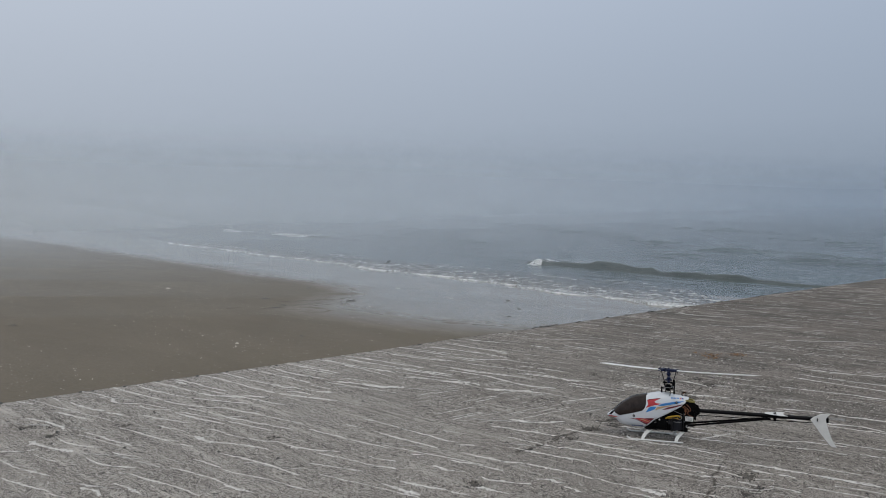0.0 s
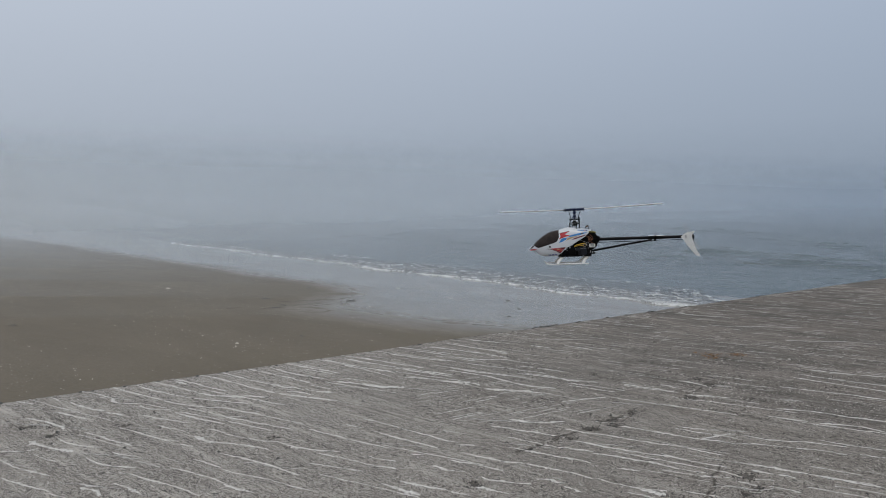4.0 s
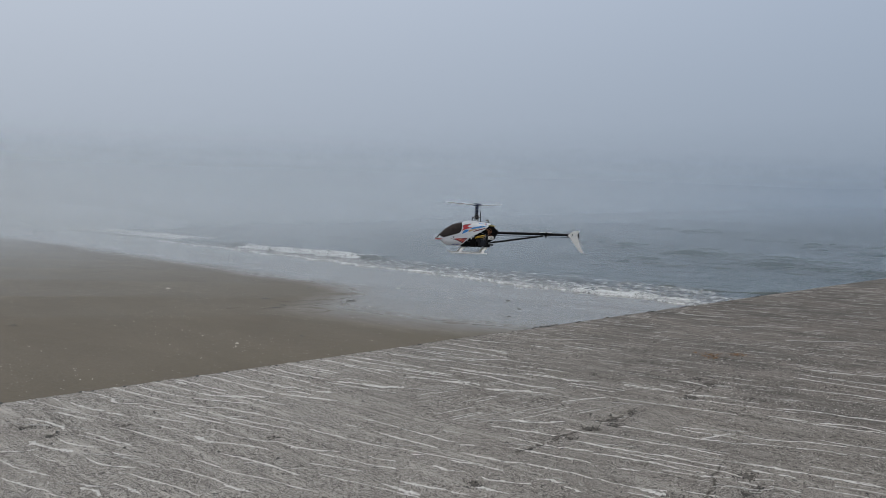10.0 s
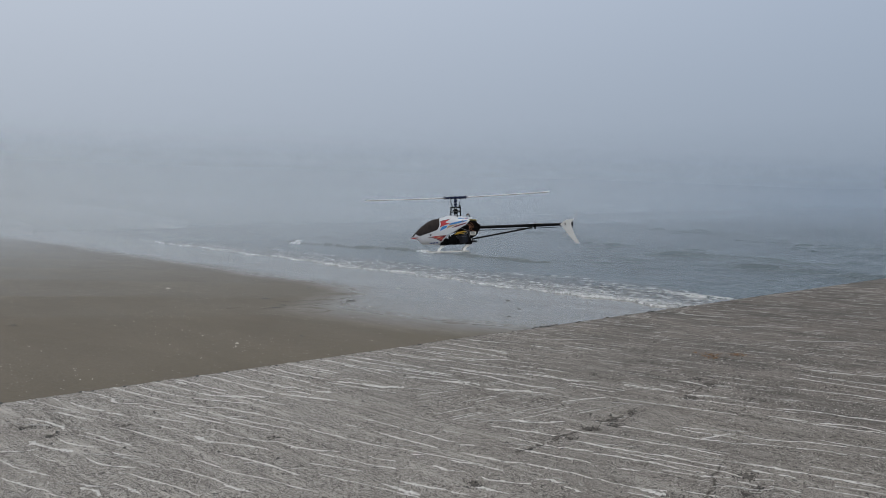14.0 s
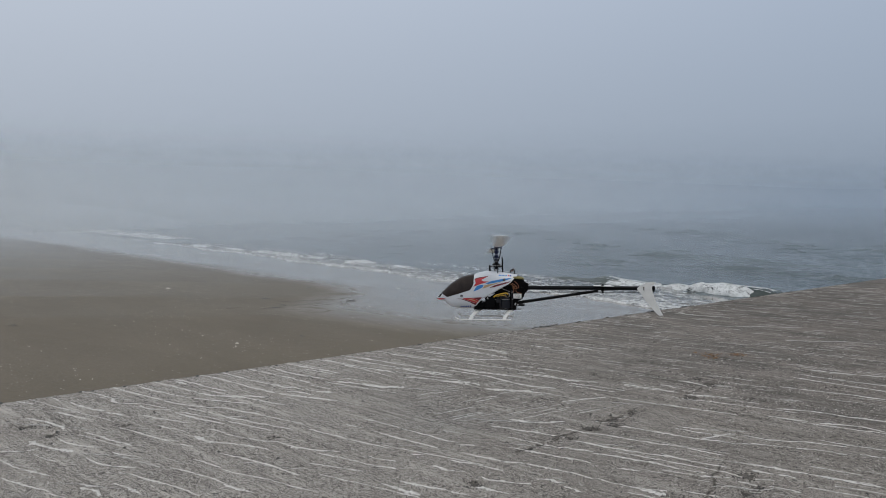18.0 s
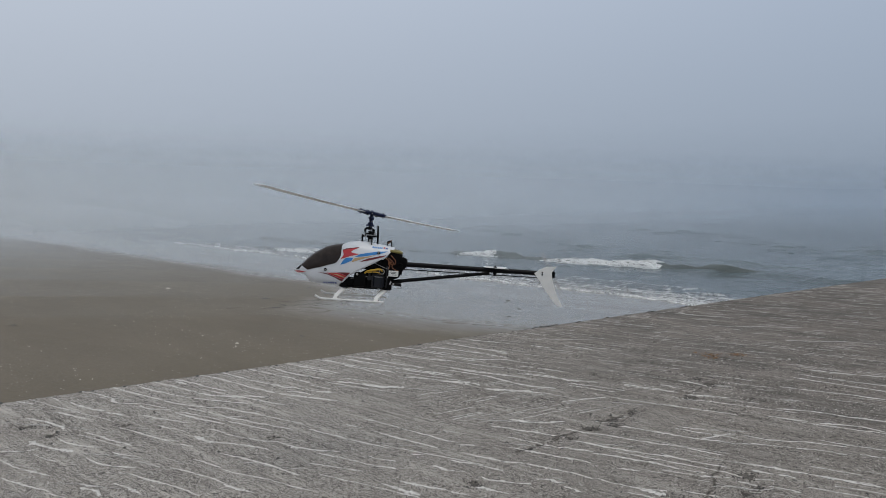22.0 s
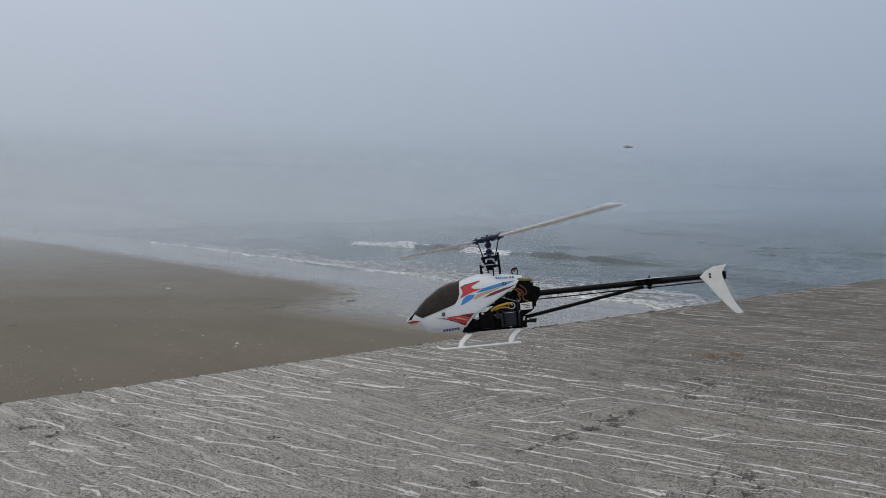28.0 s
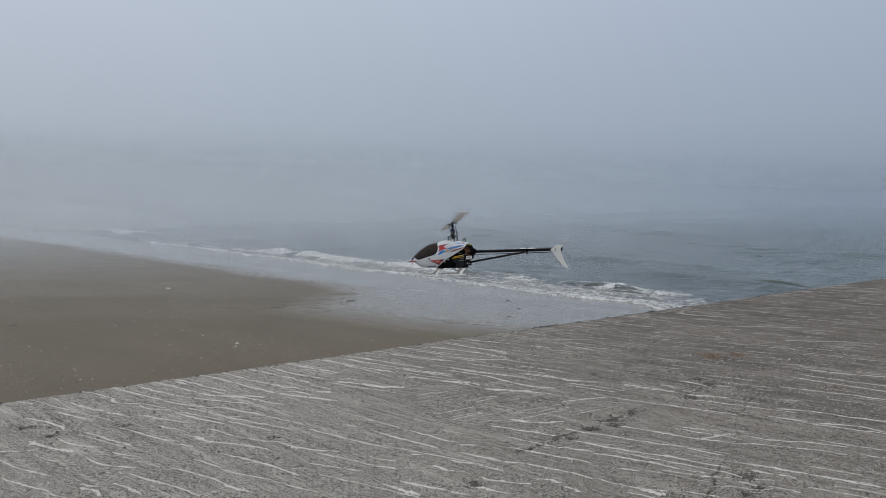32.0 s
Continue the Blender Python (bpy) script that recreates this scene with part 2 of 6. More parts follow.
def line_mat():
    k = Mat("foam_thread").set(Roughness=0.9)
    k.color(k.ramp(k.noise(k.coords(), 9.0, 4), ((0.3, (0.6, 0.62, 0.62)), (0.7, (0.8, 0.81, 0.81)))))
    k.plug(k.ramp(k.noise(k.coords((0.6, 1, 1)), 2.4, 6, 0.8), ((0.42, 0.0), (0.54, 0.95))), k.p.inputs["Alpha"])
    return k.m


def _n_vec(self, v):
    nd = self.n.new("ShaderNodeTexNoise")
    nd.inputs["Scale"].default_value, nd.inputs["Detail"].default_value = 3.0, 3.0
    self.plug(v, nd.inputs["Vector"])
    return nd.outputs[1]


Mat.n_vec = _n_vec


def film_mat():
    """The thin sheet of water that slides over the wet sand."""
    k = Mat("swash_water").set(IOR=1.33, Roughness=0.06)
    k.p.inputs["Base Color"].default_value = (0.125, 0.135, 0.128, 1)
    v = k.coords((0.4, 1, 1))
    y = k.split(k.tc.outputs["Object"])[1]
    k.plug(k.ramp(k.math("MULTIPLY", y, 0.2), ((0.0, 0.0), (0.6, 0.75))), k.p.inputs["Alpha"])
    return k.bump(k.noise(v, 3.0, 4), 0.25, 0.03).m


def fog_mat(name, alpha, low, high, away):
    """Fog haze painted on a flat sheet: thin at the water and gone at the top, thinner towards the open sea."""
    k = Mat(name)
    k.n.remove(k.p)
    x, _, z = k.split(k.tc.outputs["Object"])
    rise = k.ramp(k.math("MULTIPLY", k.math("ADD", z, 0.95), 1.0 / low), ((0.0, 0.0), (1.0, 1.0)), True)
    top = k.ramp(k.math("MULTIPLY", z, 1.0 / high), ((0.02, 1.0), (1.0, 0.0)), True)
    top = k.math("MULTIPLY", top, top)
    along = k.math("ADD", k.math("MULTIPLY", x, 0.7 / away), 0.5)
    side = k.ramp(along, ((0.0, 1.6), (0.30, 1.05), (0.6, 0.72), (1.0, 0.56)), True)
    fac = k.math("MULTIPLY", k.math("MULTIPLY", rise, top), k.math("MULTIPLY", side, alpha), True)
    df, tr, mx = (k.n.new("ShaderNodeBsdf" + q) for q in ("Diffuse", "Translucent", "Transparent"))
    # the haze's change from pale to darker blue is painted into the sheet
    haze_tone = k.ramp(along, ((0.10, (0.905, 0.957, 1.0)), (0.55, (0.86, 0.925, 0.995)), (1.0, (0.665, 0.762, 0.878))))
    k.plug(haze_tone, df.inputs[0])
    k.plug(haze_tone, tr.inputs[0])
    half, out_mix = k.n.new("ShaderNodeMixShader"), k.n.new("ShaderNodeMixShader")
    half.inputs[0].default_value = 0.5
    k.plug(df.outputs[0], half.inputs[1])
    k.plug(tr.outputs[0], half.inputs[2])
    k.plug(fac, out_mix.inputs[0])
    k.plug(mx.outputs[0], out_mix.inputs[1])
    k.plug(half.outputs[0], out_mix.inputs[2])
    k.plug(out_mix.outputs[0], k.n["Material Output"].inputs[0])
    return k.m


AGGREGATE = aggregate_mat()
CONCRETE, SAND, WATER, WAVE, FOAM = concrete(), sand_mat(), water_mat(), wave_mat(), foam_mat()
PASTE = crumbled("pale_cement_ridge", (0.32, 0.302, 0.28), (0.66, 0.637, 0.60), (0.88, 0.862, 0.835), 0.285, 0.385, 1.0, 0.03, 0.28)
SMEAR = crumbled("thin_cement_skin", (0.26, 0.24, 0.215), (0.58, 0.557, 0.522), (0.82, 0.80, 0.765), 0.33, 0.46, 0.95, 0.0, 0.26)
FAR_PASTE = crumbled("worn_cement_ridge", (0.24, 0.222, 0.20), (0.50, 0.475, 0.443), (0.74, 0.715, 0.68), 0.325, 0.455, 1.0, 0.0, 0.24)
PIT = crumbled("dark_exposed_aggregate", (0.02, 0.017, 0.014), (0.075, 0.065, 0.055), (0.25, 0.225, 0.195), 0.45, 0.485, 1.0)
STREAK = crumbled("drained_sand", (0.06, 0.05, 0.036), (0.11, 0.092, 0.068), (0.16, 0.135, 0.10), 0.42, 0.54, 0.6)
FILM, THREAD = film_mat(), line_mat()
EDGES = {q: lace_mat("swash_foam_lace", 5.5, q) for q in (0.75, 0.92, 1.05)}
TRAIL = lace_mat("foam_trail_lace", 2.6, 1.9)
WHITE = plain("glossy_white_shell", (0.70, 0.725, 0.76), 0.22, grain=0.03)
BONE = plain("white_nylon", (0.74, 0.74, 0.72), 0.42, grain=0.05)
BLADE = plain("white_blade_wrap", (0.88, 0.88, 0.86), 0.35, grain=0.05)
HEAD_BLUE = plain("blue_black_alloy", (0.006, 0.008, 0.014), 0.32, 0.2, grain=0.3)
TAIL_BLADE = plain("clear_nylon_blade", (0.50, 0.50, 0.49), 0.45, grain=0.05)
TAIL_BLADE.node_tree.nodes["Principled BSDF"].inputs["Alpha"].default_value = 0.35
BLACK = plain("black_nylon", (0.003, 0.003, 0.0034), 0.55, grain=0.35, gloss=0.07)
CARBON = plain("black_boom_tube", (0.004, 0.004, 0.005), 0.32, grain=0.2, gloss=0.12)
STEEL = plain("bright_steel", (0.55, 0.55, 0.56), 0.3, 1.0)
ALLOY = plain("dark_cast_alloy", (0.024, 0.024, 0.027), 0.45, 0.6, grain=0.25)
BLUE_METAL = plain("blue_anodised_metal", (0.006, 0.012, 0.050), 0.30, 0.4)
TINT = plain("smoked_windshield", (0.030, 0.022, 0.0195), 0.12, grain=0.3, gloss=0.2)
RED = plain("red_decal", (0.50, 0.035, 0.045), 0.3)
MAROON = plain("maroon_decal", (0.16, 0.02, 0.025), 0.3)
BLUE = plain("blue_decal", (0.04, 0.23, 0.58), 0.3)
NAVY = plain("navy_decal", (0.03, 0.06, 0.28), 0.3)
GOLD = plain("tan_decal", (0.52, 0.36, 0.20), 0.35)
YELLOW = plain("yellow_silicone_tube", (0.52, 0.31, 0.025), 0.4)
OLIVE = plain("olive_fuel_tube", (0.21, 0.18, 0.05), 0.4)
COPPER = plain("orange_wire", (0.20, 0.075, 0.03), 0.45)
DARK_STONE = plain("dark_wet_stone", (0.035, 0.033, 0.03), 0.5, grain=0.4)
WEED = plain("dark_seaweed", (0.045, 0.04, 0.03), 0.5, grain=0.4)
RUST_WEED = plain("dried_orange_weed", (0.22, 0.12, 0.055), 0.85, grain=0.35)
SHELL = plain("bleached_shell", (0.66, 0.61, 0.52), 0.5)
SHELL_BITS = plain("shell_grit", (0.58, 0.53, 0.45), 0.6)
DARK_PLUME = plain("dark_plumage", (0.02, 0.02, 0.022), 0.7)
PLUME = plain("grey_plumage", (0.22, 0.22, 0.23), 0.7)
PALE_PLUME = plain("pale_plumage", (0.55, 0.55, 0.55), 0.7)


# ---- mesh tools ----
def mesh_of(name, verts, faces, material, smooth=False):
    me = bpy.data.meshes.new(name)
    me.from_pydata([tuple(v) for v in verts], [], [tuple(f) for f in faces])
    me.materials.append(material)
    if smooth:
        me.polygons.foreach_set("use_smooth", [True] * len(me.polygons))
    me.update()
    return me


def sheet(name, xs, ys, fn, material, smooth=True):
    """A grid mesh: fn(X, Y) gives heights for arrays of x and y."""
    X, Y = np.meshgrid(np.asarray(xs), np.asarray(ys), indexing="ij")
    Z = fn(X, Y)
    co = np.stack([X, Y, Z], -1).reshape(-1, 3)
    nx, ny = X.shape
    i = (np.arange(nx - 1)[:, None] * ny + np.arange(ny - 1)[None, :]).ravel()
    quads = np.stack([i, i + ny, i + ny + 1, i + 1], -1)
    me = bpy.data.meshes.new(name)
    me.vertices.add(len(co))
    me.vertices.foreach_set("co", co.ravel())
    me.loops.add(quads.size)
    me.loops.foreach_set("vertex_index", quads.ravel())
    me.polygons.add(len(quads))
    me.polygons.foreach_set("loop_start", np.arange(0, quads.size, 4))
    me.polygons.foreach_set("use_smooth", np.full(len(quads), smooth))
    me.update(calc_edges=True)
    me.validate()
    me.materials.append(material)
    return me


def crested(me, pattern):
    """Marks which vertices of a strip lie on its crest, station by station."""
    mark = me.attributes.new("across", "FLOAT", "POINT")
    mark.data.foreach_set("value", np.tile(np.array(pattern, dtype=np.float32), len(me.vertices) // len(pattern)))
    return me


def part(name, me, parent, label="", m=None):
    ob = new(name, me)
    ob.parent = parent
    if m is not None:
        ob.matrix_basis = m
    return tagged(ob, label)


def wobble(x, seed, scale=1.0):
    """Smooth noise in -1..1 over arrays."""
    x = np.asarray(x, float) * scale + seed * 17.3
    return (np.sin(x) + 0.6 * np.sin(2.17 * x + 1.3 * seed) + 0.4 * np.sin(4.31 * x + 2.1 * seed) + 0.25 * np.sin(9.7 * x + seed)) / 1.9


def box_bm(bm, cx, cy, cz, sx, sy, sz, bevel=0.003):
    r = bmesh.ops.create_cube(bm, size=1.0, matrix=Matrix.Translation((cx, cy, cz)) @ Matrix.Diagonal((sx, sy, sz, 1)))
    if bevel:
        edges = {e for v in r["verts"] for e in v.link_edges}
        bmesh.ops.bevel(bm, geom=list(edges), offset=min(bevel, min(sx, sy, sz) * 0.4), segments=2, affect="EDGES", profile=0.6)


def rod_bm(bm, a, b, r0, r1=None, n=12, caps=True):
    a, b = Vector(a), Vector(b)
    d = b - a
    m = Matrix.Translation((a + b) / 2) @ d.to_track_quat("Z", "Y").to_matrix().to_4x4()
    bmesh.ops.create_cone(bm, cap_ends=caps, segments=n, radius1=r0, radius2=r0 if r1 is None else r1, depth=d.length, matrix=m)


def bm_mesh(name, bm, material, smooth=True):
    me = bpy.data.meshes.new(name)
    bmesh.ops.recalc_face_normals(bm, faces=bm.faces)
    bm.to_mesh(me)
    bm.free()
    me.materials.append(material)
    if smooth:
        me.polygons.foreach_set("use_smooth", [True] * len(me.polygons))
        me.set_sharp_from_angle(angle=radians(35))
    return me


def rods(name, material, pieces, n=10):
    bm = bmesh.new()
    for a, b, r in pieces:
        rod_bm(bm, a, b, r, n=n)
    return bm_mesh(name, bm, material)


def boxes(name, material, pieces, bevel=0.003):
    bm = bmesh.new()
    for p in pieces:
        box_bm(bm, *p, bevel=bevel)
    return bm_mesh(name, bm, material)


def tube(name, material, pts, r, n=8, closed=False):
    """A smooth bent tube through pts."""
    cu = bpy.data.curves.new(name, "CURVE")
    cu.dimensions, cu.bevel_depth, cu.bevel_resolution, cu.resolution_u = "3D", r, 2, 6
    sp = cu.splines.new("NURBS")
    sp.points.add(len(pts) - 1)
    for q, p in zip(sp.points, pts):
        q.co = (*p, 1)
    sp.use_endpoint_u, sp.order_u, sp.use_cyclic_u = True, 3, closed
    cu.use_fill_caps = True
    tmp = bpy.data.objects.new(name, cu)
    scene.collection.objects.link(tmp)
    me = bpy.data.meshes.new_from_object(tmp.evaluated_get(bpy.context.evaluated_depsgraph_get()))
    bpy.data.objects.remove(tmp)
    bpy.data.curves.remove(cu)
    me.materials.clear()
    me.materials.append(material)
    me.polygons.foreach_set("use_smooth", [True] * len(me.polygons))
    return me


def plate(name, material, outline, y0, y1, bevel=0.0015):
    """An outline in x and z, given thickness from y0 to y1."""
    bm = bmesh.new()
    f = bm.faces.new([bm.verts.new((x, y0, z)) for x, z in outline])
    r = bmesh.ops.extrude_face_region(bm, geom=[f])
    for v in (g for g in r["geom"] if isinstance(g, bmesh.types.BMVert)):
        v.co.y = y1
    if bevel:
        bmesh.ops.bevel(bm, geom=bm.edges[:], offset=bevel, segments=1, affect="EDGES")
    bmesh.ops.triangulate(bm, faces=[f for f in bm.faces if len(f.verts) > 4])
    return bm_mesh(name, bm, material, False)


# ---- the beach: local x runs along the shore, local y out to sea ----
BEACH = pose(0, 0, 0, 0, 0, -49.22)
SEA_Z = -0.90


def sand_height(X, Y):
    z = np.where(Y > 12, SEA_Z + (17 - Y) * 0.02, SEA_Z + 0.1 + (12 - Y) * 0.06)
    z = np.where(Y < -6, 0.28 + np.minimum((-6 - Y) * 0.02, 1.5), z)
    z = np.maximum(z, -3.0)
    near = np.exp(-((X + 15) / 40) ** 2)
    return z + near * (0.012 * wobble(X + 0.6 * Y, 1, 0.5) * (Y < 14) + 0.006 * wobble(Y - 0.3 * X, 2, 1.3))


def steps(*spans):
    out = []
    for a, b, n in spans:
        out += list(np.linspace(a, b, n, endpoint=False))
    return out + [spans[-1][1]]


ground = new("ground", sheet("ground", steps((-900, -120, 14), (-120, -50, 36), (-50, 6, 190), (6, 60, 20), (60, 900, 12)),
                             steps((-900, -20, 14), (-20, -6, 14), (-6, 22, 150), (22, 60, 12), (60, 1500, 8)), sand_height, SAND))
ground.matrix_basis = BEACH
tagged(ground, "flat brown-grey sand beach, wet and shining near the water", "beach", kind="structure")


def sea_height(X, Y):
    far = np.clip((Y - 18.5) / 8, 0, 1) * np.clip((150 - Y) / 115, 0, 1)
    near = np.exp(-((X + 20) / 90) ** 2)
    # low crests in ranks along the shore, each a few metres to some ten metres long
    crest = (0.5 + 0.5 * np.cos(1.75 * Y + 1.6 * wobble(X, 3, 0.11) + 0.9 * wobble(X + 0.3 * Y, 12, 0.31))) ** 4
    patch = np.clip(0.25 + 0.9 * wobble(X * 0.8 + 1.3 * Y, 5, 0.33) + 0.5 * wobble(X - 0.4 * Y, 14, 0.13), 0, 1)
    a = 0.19 * crest * patch
    b = 0.030 * wobble(Y + 0.5 * wobble(X, 7, 0.6), 6, 4.1) * wobble(X - Y, 8, 0.9)
    W, V = 0.653 * Y - 0.757 * X, 0.653 * X + 0.757 * Y
    c = 0.10 * np.maximum(0, wobble(W + 0.5 * wobble(V, 9, 0.9), 9, 2.3)) * np.maximum(0, wobble(V + 2.0 * wobble(W, 10, 0.33), 11, 0.6))
    return SEA_Z + far * near * (a + b + c)


sea = new("water_sea", sheet("water_sea", steps((-1500, -130, 12), (-130, -70, 60), (-70, 0, 260), (0, 60, 30), (60, 1500, 12)),
                             steps((5, 18, 6), (18, 60, 280), (60, 220, 220), (220, 1800, 14)), sea_height, WATER))
sea.matrix_basis = BEACH
tagged(sea, "calm grey-green sea with low ripples fading into fog", "sea", kind="structure")

# ---- flat sheets of painted haze for the fog over the water and the far beach ----
BANKS = (13, 16.5, 20.5, 25, 30, 36, 43, 51, 61, 73, 87, 104, 126, 155, 195, 255)
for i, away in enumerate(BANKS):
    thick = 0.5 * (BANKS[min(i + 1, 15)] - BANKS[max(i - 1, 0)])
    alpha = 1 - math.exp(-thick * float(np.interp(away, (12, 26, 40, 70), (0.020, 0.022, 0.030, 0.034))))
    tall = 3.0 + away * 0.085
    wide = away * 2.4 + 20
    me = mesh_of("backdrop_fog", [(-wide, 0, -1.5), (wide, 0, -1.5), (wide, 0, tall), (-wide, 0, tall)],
                 [(0, 1, 2, 3)], fog_mat("haze_sheet", alpha, 0.7 + away * 0.004, tall, away))
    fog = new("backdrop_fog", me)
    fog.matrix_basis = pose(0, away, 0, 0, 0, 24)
    tagged(fog, "flat see-through sheet of painted sea haze over the water", "fog", "fog banks", "structure")

# ---- the slipway: local x runs inland-side across it from its seaward-left edge, local y down it to the sea ----
RAMP = pose(-2.84, 4.85, 0, 0, 0, -43.99)
_c, _s = math.cos(radians(-43.99)), math.sin(radians(-43.99))


def ramp_plane(x, y):
    """The height of the slipway at a place in its own plan."""
    wx, wy = -2.84 + _c * x - _s * y, 4.85 + _s * x + _c * y
    return -0.020 * (wx - 1.28) - 0.025 * (wy - 4.32)


PITS = ((2.87, 2.67, 0.10, 0.035), (2.92, 2.34, 0.09, 0.018), (2.98, 2.52, 0.06, 0.014), (2.86, 2.89, 0.07, 0.016), (3.08, 1.10, 0.06, 0.02),
        (2.96, 2.07, 0.05, 0.012), (2.93, 3.60, 0.09, 0.018), (2.83, 4.12, 0.09, 0.014), (0.72, -0.06, 0.07, 0.014), (0.99, -0.03, 0.05, 0.014),
        (1.05, 0.36, 0.045, 0.012), (1.83, 0.83, 0.05, 0.014), (3.92, 2.18, 0.08, 0.018), (2.85, 2.57, 0.05, 0.03),
        (4.03, 2.03, 0.05, 0.016), (4.02, 1.93, 0.05, 0.016), (2.66, 4.25, 0.08, 0.014), (2.02, 3.75, 0.05, 0.012), (3.95, 1.52, 0.05, 0.014))
SEAMS = (((2.92, 1.6), (2.92, 2.3), (2.88, 3.5), (2.84, 4.5), (2.8, 7.5), (2.8, 12)), ((3.95, 1.6), (3.70, 2.49), (3.30, 3.6), (3.21, 4.2), (3.16, 5.6), (3.1, 9.0)))


def ramp_height(X, Y):
    z = ramp_plane(X, Y)
    z = z + 0.006 * wobble(X * 1.1 + 0.3 * Y, 11, 1.7) * wobble(Y - 0.5 * X, 12, 1.1)
    z = z + 0.0022 * wobble(X * 3 + Y, 13, 9.0) * wobble(3 * Y - X, 14, 8.0)
    for px, py, r, d in PITS:
        q = np.hypot((X - px) * 1.0, (Y - py) * 0.75) / r + 0.25 * wobble(np.arctan2(Y - py, X - px), px, 2.0)
        z = z - 0.6 * d * np.clip(1.25 - q, 0, 1)
    for line in SEAMS:
        for (ax, ay), (bx, by) in zip(line, line[1:]):
            k = np.clip(((X - ax) * (bx - ax) + (Y - ay) * (by - ay)) / ((bx - ax) ** 2 + (by - ay) ** 2), 0, 1)
            dist = np.hypot(X - ax - k * (bx - ax) - 0.02 * wobble(Y, 15, 7.0), Y - ay - k * (by - ay))
            z = z - 0.007 * np.clip(1 - dist / 0.018, 0, 1) * (wobble(Y, 16, 2.3) > -0.35)
    edge = np.clip(1 - X / 0.05, 0, 1)
    return z - edge * (0.018 + 0.02 * np.abs(wobble(Y, 17, 6.0)))


ramp_xs = steps((0.0, 0.06, 6), (0.06, 5.2, 206), (5.2, 16, 40))
ramp_ys = steps((-14, -1.4, 30), (-1.4, 6.5, 300), (6.5, 12, 120), (12, 24, 120), (24, 40, 30))
slipway = new("road_slipway", sheet("road_slipway", ramp_xs, ramp_ys, ramp_height, CONCRETE))
slipway.matrix_basis = RAMP
crumble = random.Random(5)
for v in slipway.data.vertices:  # the broken arris along the beach
    if v.co.x < 0.035:
        v.co.x += (1 - v.co.x / 0.035) * (0.014 * float(wobble(v.co.y, 21, 7.0)) + 0.010 * float(wobble(v.co.y, 22, 31.0)) + crumble.uniform(-0.012, 0.012))
tagged(slipway, "worn grey concrete slipway with raked ridges and pits", "slipway", kind="structure")
side_y = np.arange(-14, 40.01, 0.25)
sv, sf = [], []
for i, y in enumerate(side_y):
    top = float(ramp_height(np.array([[0.0]]), np.array([[y]]))[0, 0]) - 0.003
    bulge = 0.02 * float(wobble(y, 18, 3.0))
    sv += [(0.026, y, top - 0.004), (0.018 + bulge * 0.3, y, top - 0.12), (-0.03 + bulge, y, top - 0.9)]
    if i:
        b = 3 * i
        sf += [(b - 3, b, b + 1, b - 2), (b - 2, b + 1, b + 2, b - 1)]
part("slipway_side", mesh_of("slipway_side", sv, sf, CONCRETE, True), slipway, "rough cast concrete side of the slipway")

# ---- things on the sand ----
rnd = random.Random(7)


def beach_z(x, y):
    return float(sand_height(np.array([[x]]), np.array([[y]]))[0, 0])


def lump(name, material, sx, sy, sz, seed, sub=2):
    """A small uneven stone or shell, its base at z = 0."""
    bm = bmesh.new()
    bmesh.ops.create_icosphere(bm, subdivisions=sub, radius=1.0)
    for v in bm.verts:
        k = 1 + 0.28 * noise.noise(v.co * 1.3 + Vector((seed * 3.1, 0, 0))) + 0.12 * noise.noise(v.co * 3.1 + Vector((0, seed, 0)))
        v.co = Vector((v.co.x * sx * k, v.co.y * sy * k, max(v.co.z, -0.35) * sz * k))
    lo = min(v.co.z for v in bm.verts)
    for v in bm.verts:
        v.co.z -= lo
    return bm_mesh(name, bm, material)


def set_on_beach(ob, u, s, turn=0.0, sink=0.004):
    ob.matrix_basis = BEACH @ pose(-u, s, beach_z(-u, s) - sink, 0, 0, turn)
    return ob


def weed_mesh(seed, length, n=7):
    """A tangle of flat seaweed ribbons lying on the sand."""
    r = random.Random(seed)
    vs, fs = [], []
    for _ in range(n):
        ang, x, y = r.uniform(-0.5, 0.5), r.uniform(-0.3, 0.3) * length, r.uniform(-0.15, 0.15) * length
        w = length * r.uniform(0.03, 0.07)
        k = 7
        for i in range(k):
            f = i / (k - 1)
            ang += r.uniform(-0.5, 0.5)
            hw = w * math.sin(math.pi * (0.1 + 0.85 * f)) + 0.002
            h = 0.006 + 0.045 * length * r.random() * math.sin(math.pi * f)
            vs += [(x - math.sin(ang) * hw, y + math.cos(ang) * hw, h), (x + math.sin(ang) * hw, y - math.cos(ang) * hw, h * 0.6)]
            if i:
                b = len(vs)
                fs.append((b - 4, b - 2, b - 1, b - 3))
            x, y = x + math.cos(ang) * length / k, y + math.sin(ang) * length / k
    return mesh_of("seaweed", vs, fs, WEED)


SEAWEED_SIZE = 0.5
SEAWEED = ((27.5, 7.21, 0.42), (27.33, 6.47, 0.30), (23.58, 10.43, 0.5), (12.5, 8.38, 0.42), (12.38, 10.85, 0.26), (11.63, 11.83, 0.30), (14.9, 11.4, 0.5),
           (10.94, 2.18, 0.20), (14.26, 3.73, 0.22), (12.2, 6.73, 0.4), (13.4, 7.0, 0.5), (11.9, 6.4, 0.35), (18.8, 9.9, 0.3), (17.2, 5.2, 0.22), (20.5, 6.0, 0.25),
           (9.4, 9.6, 0.2), (10.3, 10.8, 0.22), (26.0, 9.5, 0.3), (8.6, 5.0, 0.16), (15.5, 9.2, 0.24))
